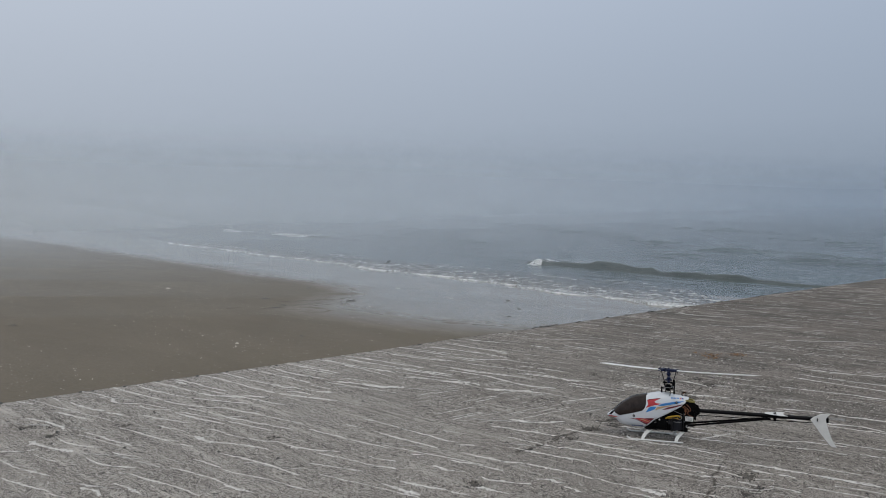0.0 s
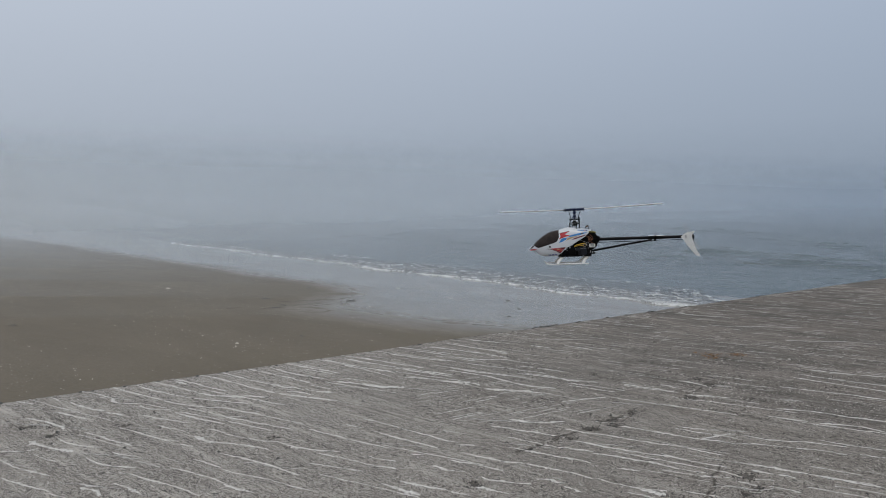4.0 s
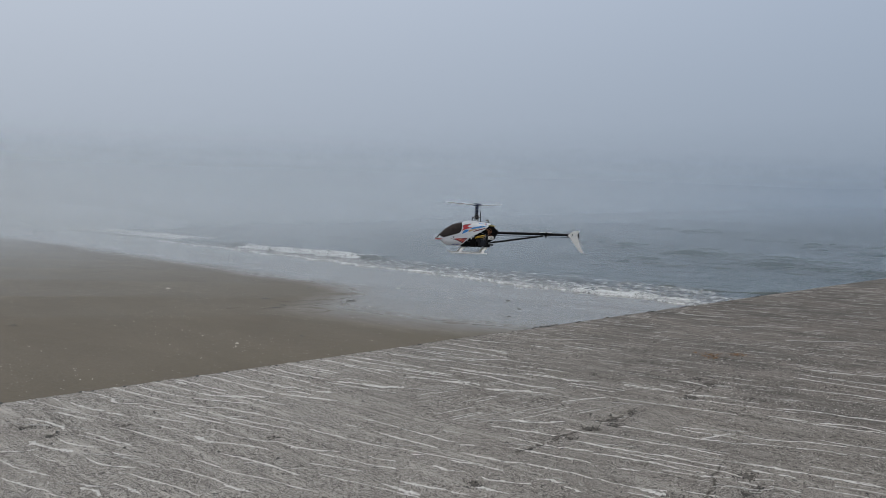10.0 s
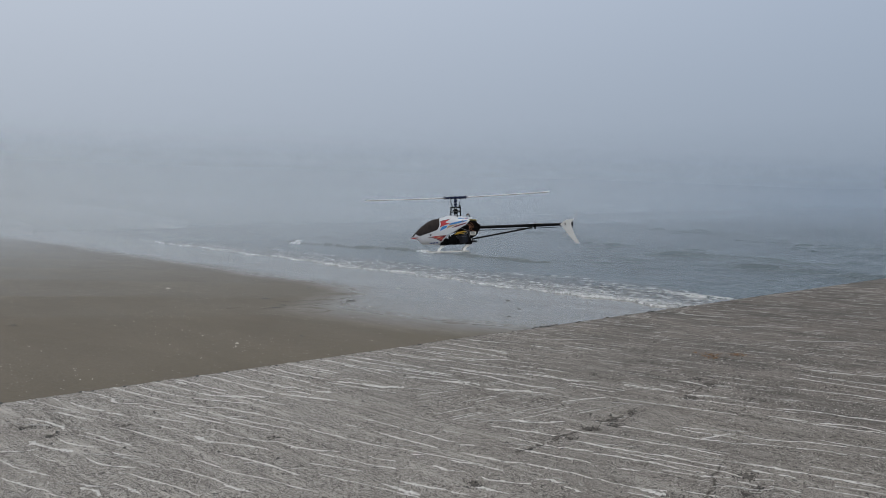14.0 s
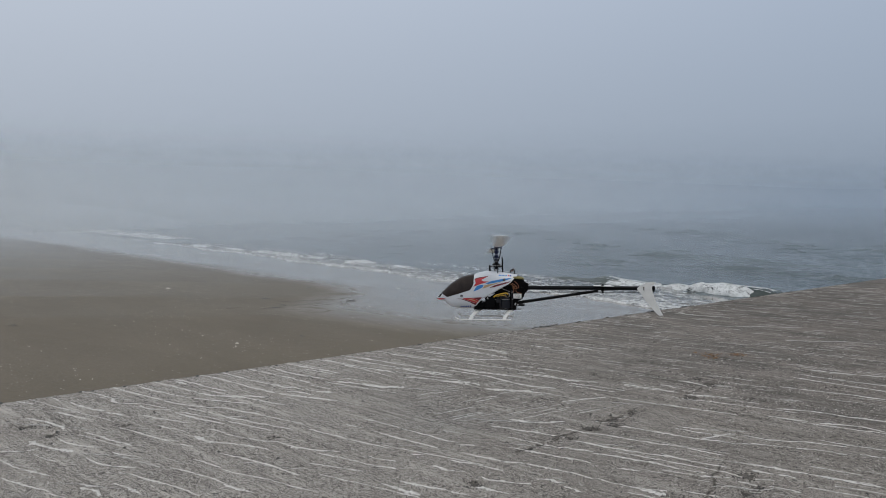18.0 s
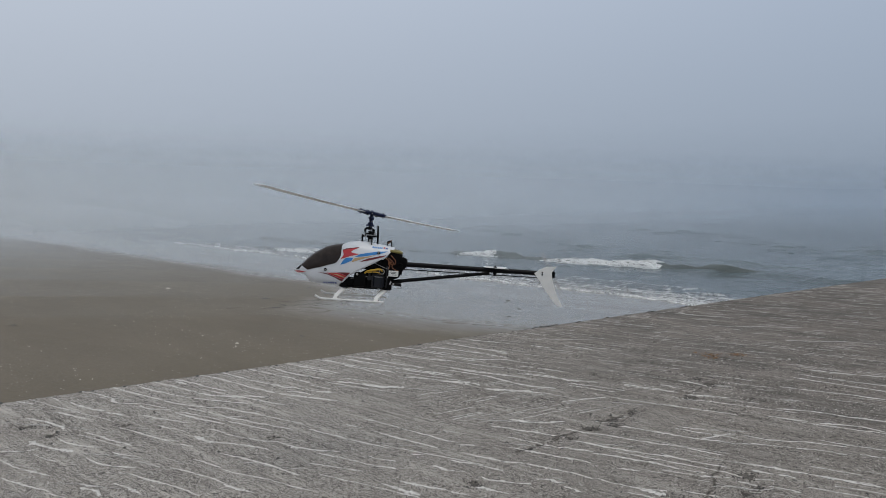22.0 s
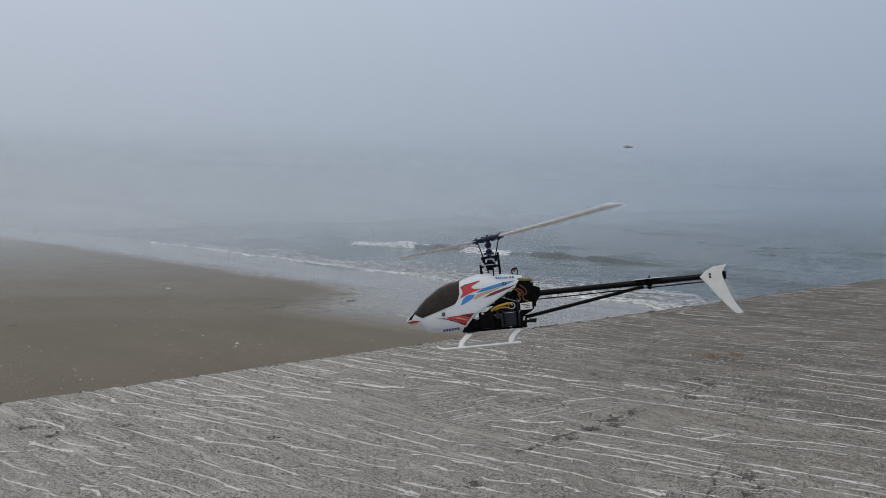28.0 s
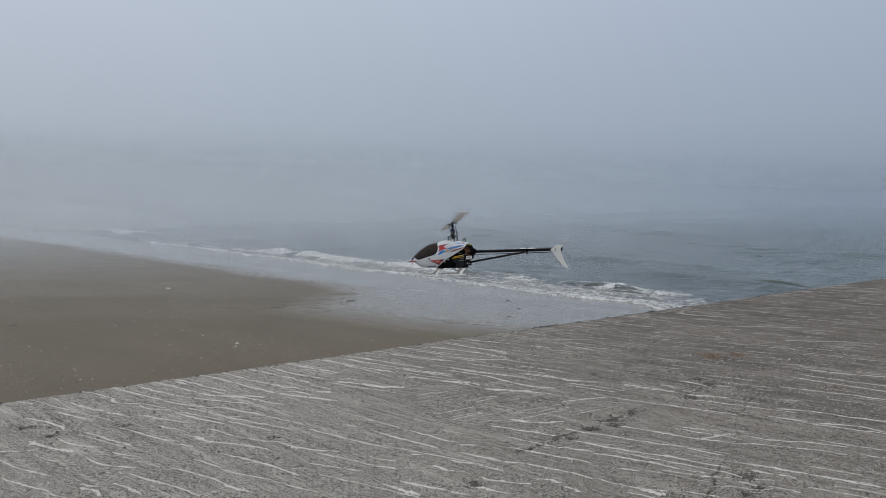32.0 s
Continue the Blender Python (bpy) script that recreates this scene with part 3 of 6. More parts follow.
for i, (u, s, size) in enumerate(SEAWEED):
    ob = set_on_beach(new("seaweed", weed_mesh(40 + i, size * SEAWEED_SIZE)), u, s, rnd.uniform(-30, 30), 0.0)
    tagged(ob, "small dark tangle of seaweed on wet sand", "seaweed", "seaweed on the sand")
white_shell = set_on_beach(new("shell", lump("shell", SHELL, 0.06, 0.035, 0.02, 3)), 15.73, 6.03, 10)
tagged(white_shell, "bleached white shell lying on the sand", "shell")
pale_shell = set_on_beach(new("shell", lump("shell", SHELL, 0.024, 0.015, 0.011, 5)), 8.34, 4.0, 40)
tagged(pale_shell, "small pale shell half sunk in sand", "shell")

bits_v, bits_f = [], []
for i in range(11000):
    u, s = rnd.uniform(4, 24), rnd.uniform(-1.5, 10.0)
    if noise.noise(Vector((u * 0.35, s * 0.6, 3.0))) < rnd.uniform(-0.35, 0.35) or rnd.random() > 1.05 - s * 0.07 or (u < 14.5 and s > 7.4) or s > 9.4:
        continue
    r = rnd.uniform(0.0035, 0.0085) * (1.7 if rnd.random() < 0.08 else 1) * (0.7 + 0.03 * u)
    z, a0, b = beach_z(-u, s), rnd.uniform(0, 6.28), len(bits_v)
    bits_v += [(-u + r * 1.3 * math.cos(a0 + k * 1.57), s + r * math.sin(a0 + k * 1.57), z - 0.001) for k in range(4)] + [(-u, s, z + r * 0.7)]
    bits_f += [(b + k, b + (k + 1) % 4, b + 4) for k in range(4)]
bits = new("shell_fragments", mesh_of("shell_fragments", bits_v, bits_f, SHELL_BITS))
bits.matrix_basis = BEACH
tagged(bits, "scattered white shell fragments on brown sand", "shells", kind="stuff")

streak_v, streak_f = [], []
for i in range(20):
    u, s, run = 12.45 + rnd.gauss(0, 0.30), rnd.gauss(7.5, 0.75), rnd.uniform(0.25, 0.9)
    u += 0.30 * (s - 7.5)
    n = int(run / 0.06)
    for k in range(n + 1):
        d = run * (k / n - 0.5)
        x = -u - 0.32 * d
        y = s + 0.94 * d + 0.10 * float(wobble(x, i, 1.7)) + 0.03 * float(wobble(x, i + 40, 6.0)) + 0.16 * (k / n - 0.5) * (i % 5 - 2)
        w = 0.017 * max(0.15, 0.7 + 0.5 * float(wobble(x, i + 7, 4.0))) * math.sin(math.pi * (0.06 + 0.88 * k / n))
        z = beach_z(x, y) + 0.003
        streak_v += [(x, y - w, z), (x, y, z + 0.003), (x, y + w, z)]
        if k:
            c = len(streak_v) - 6
            streak_f += [(c, c + 3, c + 4, c + 1), (c + 1, c + 4, c + 5, c + 2)]
streaks = new("tide_streaks", mesh_of("tide_streaks", streak_v, streak_f, STREAK, True))
streaks.matrix_basis = BEACH
tagged(streaks, "braided dark streaks of drained sand and weed", "sand streaks", kind="stuff")
dark_v, dark_f = [], []
for i in range(900):
    u, s = rnd.uniform(4, 30), rnd.uniform(0.0, 12.5)
    if noise.noise(Vector((u * 0.5, s * 0.4, 8.0))) < rnd.uniform(-0.3, 0.5):
        continue
    r = rnd.uniform(0.004, 0.012) * (0.7 + 0.03 * u)
    z, a0, c = beach_z(-u, s), rnd.uniform(0, 6.28), len(dark_v)
    dark_v += [(-u + r * 1.6 * math.cos(a0 + k * 1.57), s + r * math.sin(a0 + k * 1.57), z - 0.001) for k in range(4)] + [(-u, s, z + r * 0.6)]
    dark_f += [(c + k, c + (k + 1) % 4, c + 4) for k in range(4)]
WRACK = ((-20.3, 10.1), (-16.6, 10.5), (-14.2, 10.4), (-13.1, 10.7), (-11.6, 10.9), (-10.6, 11.3), (-9.2, 11.5))
for i in range(260):
    g = rnd.uniform(0, 5.999)
    (xa, ya), (xb, yb) = WRACK[int(g)], WRACK[int(g) + 1]
    x, y = xa + (xb - xa) * (g % 1) + rnd.gauss(0, 0.25), ya + (yb - ya) * (g % 1) + rnd.gauss(0, 0.25)
    r = rnd.uniform(0.004, 0.009) * (1.8 if rnd.random() < 0.08 else 1)
    z, a0, c = beach_z(x, y), rnd.uniform(0, 6.28), len(dark_v)
    dark_v += [(x + r * 1.8 * math.cos(a0 + k * 1.57), y + r * math.sin(a0 + k * 1.57), z - 0.001) for k in range(4)] + [(x, y, z + r * 0.7)]
    dark_f += [(c + k, c + (k + 1) % 4, c + 4) for k in range(4)]
specks = new("weed_scraps", mesh_of("weed_scraps", dark_v, dark_f, WEED))
specks.matrix_basis = BEACH
tagged(specks, "scattered dark scraps of seaweed on wet sand", "seaweed", kind="stuff")

# ---- things on the slipway ----
def set_on_ramp(ob, x, y, turn=0.0, sink=0.003):
    ob.matrix_basis = RAMP @ pose(x, y, float(ramp_height(np.array([[x]]), np.array([[y]]))[0, 0]) - sink, 0, 0, turn)
    return ob


stones = [lump("pebble", DARK_STONE, 0.030, 0.022, 0.016, k) for k in range(4)]
for i in range(190):
    y = rnd.uniform(-0.2, 6.0) if i < 120 else rnd.uniform(3.5, 15.0)
    ob = set_on_ramp(new("pebble", stones[i % 4]), rnd.uniform(0.035, 0.08), y, rnd.uniform(0, 360))
    k = rnd.uniform(0.18, 0.62) ** 1.3 * (1 if y < 5.5 else 1.9 if y < 9 else 1.6)
    ob.scale = (k, k, k)
    tagged(ob, "small dark stone on the slipway's broken edge", "pebble", "pebbles along the slipway edge")
for x, y, k in ((4.16, 3.15, 0.9), (4.06, 3.57, 0.7), (1.5, 1.76, 0.8), (3.3, 3.0, 0.5), (2.2, 3.4, 0.6), (0.9, 2.6, 0.6), (1.9, 5.2, 0.8), (4.4, 6.1, 0.8)):
    ob = set_on_ramp(new("pebble", stones[int(x * 10) % 4]), x, y, x * 90)
    ob.scale = (k * 0.42, k * 0.42, k * 0.55)
    tagged(ob, "small dark stone lying on worn concrete", "pebble", "loose pebbles on the slipway")


def flakes(seed, w, d, n):
    r = random.Random(seed)
    vs, fs = [], []
    for _ in range(n):
        x, y, q, a0 = r.gauss(0, w), r.gauss(0, d), r.uniform(0.006, 0.02), r.uniform(0, 6.28)
        b = len(vs)
        vs += [(x + q * math.cos(a0 + k * 2.1) * r.uniform(0.6, 1.3), y + q * math.sin(a0 + k * 2.1), 0.002 + r.uniform(0, 0.012)) for k in range(3)]
        fs.append((b, b + 1, b + 2))
    return mesh_of("dried_weed", vs, fs, RUST_WEED)


for i, (x, y, w, d, n) in enumerate(((2.42, 5.60, 0.05, 0.05, 60), (2.22, 5.42, 0.10, 0.05, 60), (2.30, 5.30, 0.05, 0.04, 25))):
    ob = set_on_ramp(new("dried_weed", flakes(60 + i, w, d, n)), x, y, 0, -0.001)
    tagged(ob, "rusty dried seaweed flakes on concrete", "seaweed", "dried seaweed on the slipway", "stuff")

# ---- breaking waves: rigid ridges with foam, rolling in ----
def ridge_mesh(length, h, seed, du=0.3):
    """A low wave along x from 0 to length: steep to the shore (-y), long slope behind."""
    prof = ((-0.75, -0.10), (-0.48, 0.02), (-0.30, 0.30), (-0.17, 0.66), (-0.06, 0.93), (0.06, 1.0), (0.25, 0.93), (0.55, 0.72), (1.0, 0.42), (1.7, 0.12), (2.6, -0.15))
    xs = np.arange(0, length + 0.01, du)
    rise = np.clip(np.minimum(xs, length - xs) / (0.19 * length), 0, 1) ** 0.8 * np.clip(0.74 + 0.28 * wobble(xs, seed, 0.6) + 0.17 * wobble(xs, seed + 9, 1.9) + 0.08 * wobble(xs, seed + 5, 5.0), 0.38, 1.2)
    sway = 0.22 * wobble(xs, seed + 3, 0.35) + 0.10 * wobble(xs, seed + 7, 1.6)
    vs, fs = [], []
    k = len(prof)
    for i, x in enumerate(xs):
        vs += [(x, sway[i] + py * (0.6 + 0.9 * h), -0.06 + h * rise[i] * pz + 0.02 * h * math.sin(5 * x + 9 * j)) for j, (py, pz) in enumerate(prof)]
        if i:
            fs += [((i - 1) * k + j, i * k + j, i * k + j + 1, (i - 1) * k + j + 1) for j in range(k - 1)]
    return mesh_of("wave_face", vs, fs, WAVE, True), xs, rise, sway


def foam_mesh(x0, x1, xs, rise, sway, h, seed, du):
    """Tumbling foam on the crest between x0 and x1, in lumps, with ragged ends."""
    n, k = max(4, int((x1 - x0) / du)), 9
    vs, fs = [], []
    for i in range(n + 1):
        f = i / n
        x = x0 + (x1 - x0) * f
        r, w = float(np.interp(x, xs, rise)), float(np.interp(x, xs, sway))
        end = min(1.0, max(0.0, min(f, 1 - f) * (x1 - x0) / min(0.9, 0.4 * (x1 - x0)) + 0.12 * float(wobble(x, seed + 8, 4.0)))) ** 0.9
        thick = end * (0.85 + 0.5 * float(wobble(x, seed, 2.3)))
        for j in range(k):
            g = j / (k - 1)
            ang = math.pi * g
            lumps = 1 + 0.40 * noise.noise(Vector((x * 2.2, g * 2.2, seed))) + 0.28 * noise.noise(Vector((x * 7.0, g * 5.0, seed + 5)))
            y = w + (0.6 + 0.9 * h) * (-0.15 - (0.42 * thick + 0.1) * math.cos(ang) * lumps)
            z = -0.05 + h * r * (0.80 * math.sin(ang) ** 0.8 * (0.45 + 0.55 * thick) * lumps if g < 0.5 else 0.5 + 0.45 * math.sin(ang) ** 0.5 * lumps) * (0.25 + 0.75 * end) + 0.012 * end - 0.04 * (1 - end)
            vs.append((x, y, z))
        if i:
            b = i * k
            fs += [(b - k + j, b + j, b + j + 1, b - k + j + 1) for j in range(k - 1)]
    return mesh_of("crest_foam", vs, fs, FOAM, True)


def flat_foam(length, depth, seed, material, name, du=0.35):
    """A thin sheet of broken foam, its wavy front edge near y = 0."""
    xs = np.arange(0, length + 0.01, du)
    vs, fs = [], []
    k = 6
    for i, x in enumerate(xs):
        y0 = 0.28 * float(wobble(x, seed, 0.7)) + 0.12 * float(wobble(x, seed + 2, 2.1))
        taper = min(1.0, 5 * min(x, length - x) / length + 0.05)
        vs.append((x, y0 - 0.03, -0.07))  # the lip that meets the sand
        vs += [(x, y0 + depth * taper * j / (k - 2), 0.004 * math.sin(3 * x + j)) for j in range(k - 1)]
        if i:
            b = i * k
            fs += [(b - k + j, b + j, b + j + 1, b - k + j + 1) for j in range(k - 1)]
    return mesh_of(name, vs, fs, material, True)


BACK = ((-0.17, 0.66), (-0.06, 0.93), (0.06, 1.0), (0.25, 0.93), (0.55, 0.72), (1.0, 0.42), (1.7, 0.12), (2.6, -0.15))


def trail_foam(x0, x1, xs, rise, sway, h, seed):
    """Lacy foam lying on a wave's back between x0 and x1, from the crest outwards."""
    n, k = max(6, int((x1 - x0) / 0.3)), 9
    vs, fs = [], []
    for i in range(n + 1):
        x = x0 + (x1 - x0) * i / n
        r, w = float(np.interp(x, xs, rise)), float(np.interp(x, xs, sway))
        for j in range(k):
            y = -0.1 + 2.7 * j / (k - 1) * (0.8 + 0.2 * float(wobble(x, seed, 1.1)))
            lift = float(np.interp(y / (0.6 + 0.9 * h), [q[0] for q in BACK], [q[1] for q in BACK]))
            vs.append((x, w + y, max(-0.06 + h * r * lift, 0.0) + 0.022))
        if i:
            b = i * k
            fs += [(b - k + j, b + j, b + j + 1, b - k + j + 1) for j in range(k - 1)]
    return mesh_of("foam_trail", vs, fs, TRAIL, True)


MOVES = []  # what is keyed in motions(): a thing or part and its rows


def wave(u0, u1, h, rows, foams, seed, trail=True):
    """A breaking wave from u0 to u1 along the shore. rows: seconds, distance out, lift. foams: reach from and to along the shore, and when it breaks."""
    length = u1 - u0
    du = 0.10 if u1 < 45 else 0.25
    me, xs, rise, sway = ridge_mesh(length, h, seed, 0.25)
    root = new("breaking_wave", None)
    tagged(root, "low grey-green breaking wave with white foam crest", "wave", "breaking waves")
    part("wave_face", me, root, "smooth dark green-grey water")
    sunk = lambda s: -0.42 * h * min(1.0, max(0.0, (18.2 - s) / 2.6))
    path = lambda s, z: BEACH @ pose(-u1, s, SEA_Z + (z if z else sunk(s)))
    MOVES.append((root, [(t, path(s, z)) for t, s, z in rows]))
    for i, (a, b, t0) in enumerate(foams):
        f = part("crest_foam", foam_mesh(u1 - b, u1 - a, xs, rise, sway, h * (1.4 if u0 > 40 else 1.0), seed + i * 1.7, du), root, "tumbling white foam")
        lo, up = pose(0, 0.25, -h * 1.15), pose(0, 0, 0)
        if t0 > 0.3:
            MOVES.append((f, [(0.0, lo), (max(t0 - 0.6, 0.1), lo), (t0 + 0.2, up), (32.0, up)]))
        if trail:
            g = part("foam_trail", trail_foam(u1 - b, u1 - a, xs, rise, sway, h, seed + i), root, "lacy white foam behind the crest")
            if t0 > -0.5:
                lo2, up2 = pose(0, 0.2, -0.45), pose(0, 0, 0)
                MOVES.append((g, [(0.0, lo2), (max(t0 - 0.2, 0.1), lo2), (t0 + 0.7, up2), (32.0, up2)]))
    return root


DOWN = -0.75


def rolling(*known):
    """Rows of a wave: under water before and after the known seconds."""
    (ta, sa), (tb, sb) = known[0], known[-1]
    rows = [(t, s, 0.0) for t, s in known]
    if ta > 0.0:
        rows = [(0.0, sa + 9, DOWN)] + ([(ta - 2.2, sa + 4.5, DOWN)] if ta > 2.4 else []) + rows
    if tb < 32.0:
        rows += [(min(tb + 1.6, 32.0), sb - 0.5, -0.34)]
        if tb + 1.6 < 31.5:
            rows += [(32.0, sb + 1.0, DOWN)]
    return rows


wave(7.5, 21, 0.30, rolling((0.0, 20.7), (1.0, 18.7), (2.0, 17.1), (3.0, 16.1)), ((18.2, 19.2, -2), (15.8, 18.4, 0.6), (8.7, 11.2, 0.7), (11.2, 20.0, 1.7)), 1)
wave(33, 84, 0.24, rolling((0.0, 25.6), (1.0, 22.4), (2.0, 20.7), (3.0, 19.2)), ((42.3, 47.5, -2), (50, 56, -2), (67, 80, -2), (46, 80, 0.8), (35, 46, 1.6)), 2)
wave(7.5, 20, 0.30, rolling((5.0, 21.5), (6.0, 19.6), (7.0, 18.2), (8.0, 17.0), (9.0, 16.3), (10.0, 15.3)), ((13.5, 19.2, 5.6), (8.5, 13.4, 7.6)), 3)
wave(22, 40, 0.28, rolling((6.5, 22.6), (7.0, 22.0), (8.0, 20.7), (9.0, 19.0), (10.0, 17.7), (11.0, 16.7)), ((29.7, 32.7, 6.7), (24.9, 36, 8.4)), 4)
wave(42, 84, 0.24, rolling((5.0, 31.0), (6.0, 28.0), (7.0, 24.5), (8.0, 22.3), (9.0, 19.6), (10.0, 18.8)), ((56, 77, 5.3), (45, 57, 7.6)), 5)
wave(7.5, 14, 0.20, rolling((10.2, 17.6), (11.0, 16.3), (12.0, 15.1)), ((9.4, 12.3, 11.6),), 6)
wave(7.5, 14, 0.22, rolling((12.4, 18.4), (13.0, 17.1), (14.0, 16.4), (15.0, 15.5), (17.0, 14.6)), ((9.0, 10.5, 12.7), (10.3, 12.2, 13.9)), 7)
wave(17, 42, 0.26, rolling((13.0, 23.5), (14.0, 21.5), (15.5, 19.6), (17.0, 17.9), (18.0, 16.1), (19.0, 15.5)), ((25, 27.3, 13.6), (35.6, 38, 13.6), (18, 40.5, 16.0)), 8)
wave(44, 84, 0.24, rolling((12.0, 30.5), (13.0, 28.4), (14.0, 25.6), (15.5, 22.6), (17.0, 20.2), (18.0, 18.0)), ((64, 82, 11.9), (46, 64, 15.8)), 9)
wave(7.5, 16, 0.32, rolling((16.2, 21.0), (17.0, 19.5), (18.0, 17.5), (19.0, 16.3), (20.0, 15.6)), ((11.8, 13.4, 16.6), (8.6, 10.0, 16.8), (8.6, 13.2, 17.7), (12.8, 15.0, 18.5)), 10)
wave(27, 36, 0.20, rolling((19.4, 21.6), (20.0, 20.7), (21.0, 19.3), (22.0, 18.0)), ((30, 32.1, 19.6), (29, 33, 20.8)), 11)
wave(8.0, 27, 0.32, rolling((19.3, 26.6), (20.0, 25.3), (21.0, 24.0), (22.0, 22.5), (23.0, 20.1), (24.0, 18.6), (25.0, 17.0), (26.0, 15.8)),
     ((17.6, 18.6, 20.8), (14.1, 20.2, 21.8), (22.0, 25.1, 21.8), (10.9, 13.3, 22.9), (9.2, 14.5, 23.8), (12.6, 15.6, 24.1)), 12)
wave(26, 46, 0.26, rolling((22.0, 22.0), (23.0, 20.2), (24.0, 18.3), (25.0, 17.5), (26.0, 16.4)), ((30, 38.4, 22.6), (27, 42, 23.8)), 13)
wave(46, 84, 0.22, rolling((22.0, 24.0), (23.0, 22.2), (24.0, 20.6), (25.0, 18.5), (26.0, 17.0)), ((48, 78, 23.2),), 14)
wave(14, 38, 0.34, rolling((27.0, 25.6), (28.0, 23.6), (29.0, 21.2), (30.0, 19.6), (31.0, 17.6), (32.0, 16.5)),
     ((28.7, 35, 27.3), (22.4, 26.4, 27.4), (24.4, 30, 29.6), (17.6, 32, 30.7)), 15)
wave(50, 90, 0.24, rolling((27.0, 26.5), (28.0, 25.2), (29.0, 23.1), (30.0, 22.0), (31.0, 20.8), (32.0, 19.0)), ((71, 87, 26.5), (54, 76, 29.5)), 16)
wave(7.5, 17.5, 0.27, rolling((29.5, 20.8), (30.0, 20.2), (31.0, 17.5), (32.0, 16.1)), ((13.8, 16.8, 30.9), (9.6, 11.6, 31.4), (11.8, 12.6, 31.7)), 17)
wave(7.5, 16, 0.22, rolling((30.5, 22.6), (31.0, 21.8), (32.0, 20.1)), ((12.1, 13.0, 31.7),), 18, False)
wave(8, 24, 0.1, rolling((9.0, 25.0), (10.0, 24.0), (11.0, 22.0), (12.0, 20.5), (13.0, 19.6)), (), 19)
wave(6, 18, 0.1, rolling((11.5, 26.0), (13.0, 23.2), (14.0, 21.4), (14.8, 20.2)), (), 20)
wave(9, 26, 0.1, rolling((4.0, 27.0), (6.0, 24.2), (7.5, 21.8)), (), 21)
wave(10, 26, 0.08, rolling((22.5, 30.5), (24.0, 28.0), (25.0, 26.4), (26.0, 24.8)), (), 22)


def swash(u0, u1, rows, seed, foamy):
    """The run of a spent wave up the sand and back: a water film, a lacy foam front."""
    length = u1 - u0
    root = new("swash", None)
    tagged(root, "thin sliding sheet of water edged with lacy foam", "swash", "swash on the beach")
    part("water_film", flat_foam(length, 6.0, seed, FILM, "water_film"), root, "thin shallow water on sand")
    part("foam_edge", flat_foam(length, 5.5, seed, EDGES[foamy], "foam_edge"), root, "lacy white foam", pose(0, 0, 0.008))
    xs = np.arange(0, length + 0.01, 0.12)
    vs, fs = [], []
    for i, x in enumerate(xs):
        y0 = 0.28 * float(wobble(x, seed, 0.7)) + 0.12 * float(wobble(x, seed + 2, 2.1))
        w = 0.028 * max(0.1, 1 + 1.4 * float(wobble(x, seed + 6, 1.6)))
        vs += [(x, y0 - 0.025, -0.04), (x, y0 + w * 0.5, 0.008 + w * 0.3), (x, y0 + w * 1.6, 0.006)]
        if i:
            b = 3 * i
            fs += [(b - 3, b, b + 1, b - 2), (b - 2, b + 1, b + 2, b - 1)]
    part("foam_line", mesh_of("foam_line", vs, fs, THREAD, True), root, "thin white foam line")
    slope, turn = math.degrees(math.atan(0.02)), -3.2
    for_s = lambda s: BEACH @ pose(-u1, s + 1.7, SEA_Z + (15.3 - s) * 0.02 + 0.018, -slope, -0.064, turn)
    MOVES.append((root, [(t, for_s(s)) for t, s in rows]))


AWAY = 21.5
swash(7, 42, [(0.0, 14.3), (1.0, 13.3), (2.0, 13.1), (3.0, 13.4), (4.2, 15.2), (5.2, AWAY), (32.0, AWAY)], 31, 0.75)
swash(7, 42, [(0.0, AWAY), (4.2, AWAY), (5.2, 15.8), (6.0, 14.9), (7.0, 13.9), (8.0, 14.3), (9.0, 15.6), (10.0, AWAY), (32.0, AWAY)], 33, 0.92)
swash(7, 44, [(0.0, AWAY), (9.0, AWAY), (10.0, 14.9), (11.0, 14.0), (12.0, 14.1), (13.0, 13.8), (14.0, 14.2), (15.2, 15.8), (16.2, AWAY), (32.0, AWAY)], 35, 0.92)
swash(7, 42, [(0.0, AWAY), (15.0, AWAY), (16.2, 15.0), (17.0, 14.3), (18.0, 13.8), (19.0, 13.9), (20.0, 14.1), (21.0, 14.6), (22.0, 14.9), (23.0, 15.8), (24.0, AWAY), (32.0, AWAY)], 37, 1.05)
swash(7, 44, [(0.0, AWAY), (24.6, AWAY), (25.8, 15.2), (27.0, 14.2), (28.0, 13.9), (29.0, 13.6), (30.0, 13.7), (31.0, 13.6), (32.0, 13.9)], 39, 1.05)
swash(7, 42, [(0.0, AWAY), (22.0, AWAY), (23.0, 15.0), (24.0, 13.7), (25.0, 13.9), (26.0, 15.4), (27.0, AWAY), (32.0, AWAY)], 41, 0.75)


# ---- the model helicopter: x aft from the main shaft, y to its right side, z up from the skids ----
heli = new("model_helicopter", None)
tagged(heli, "white model helicopter with red and blue flashes, hovering", "model helicopter")

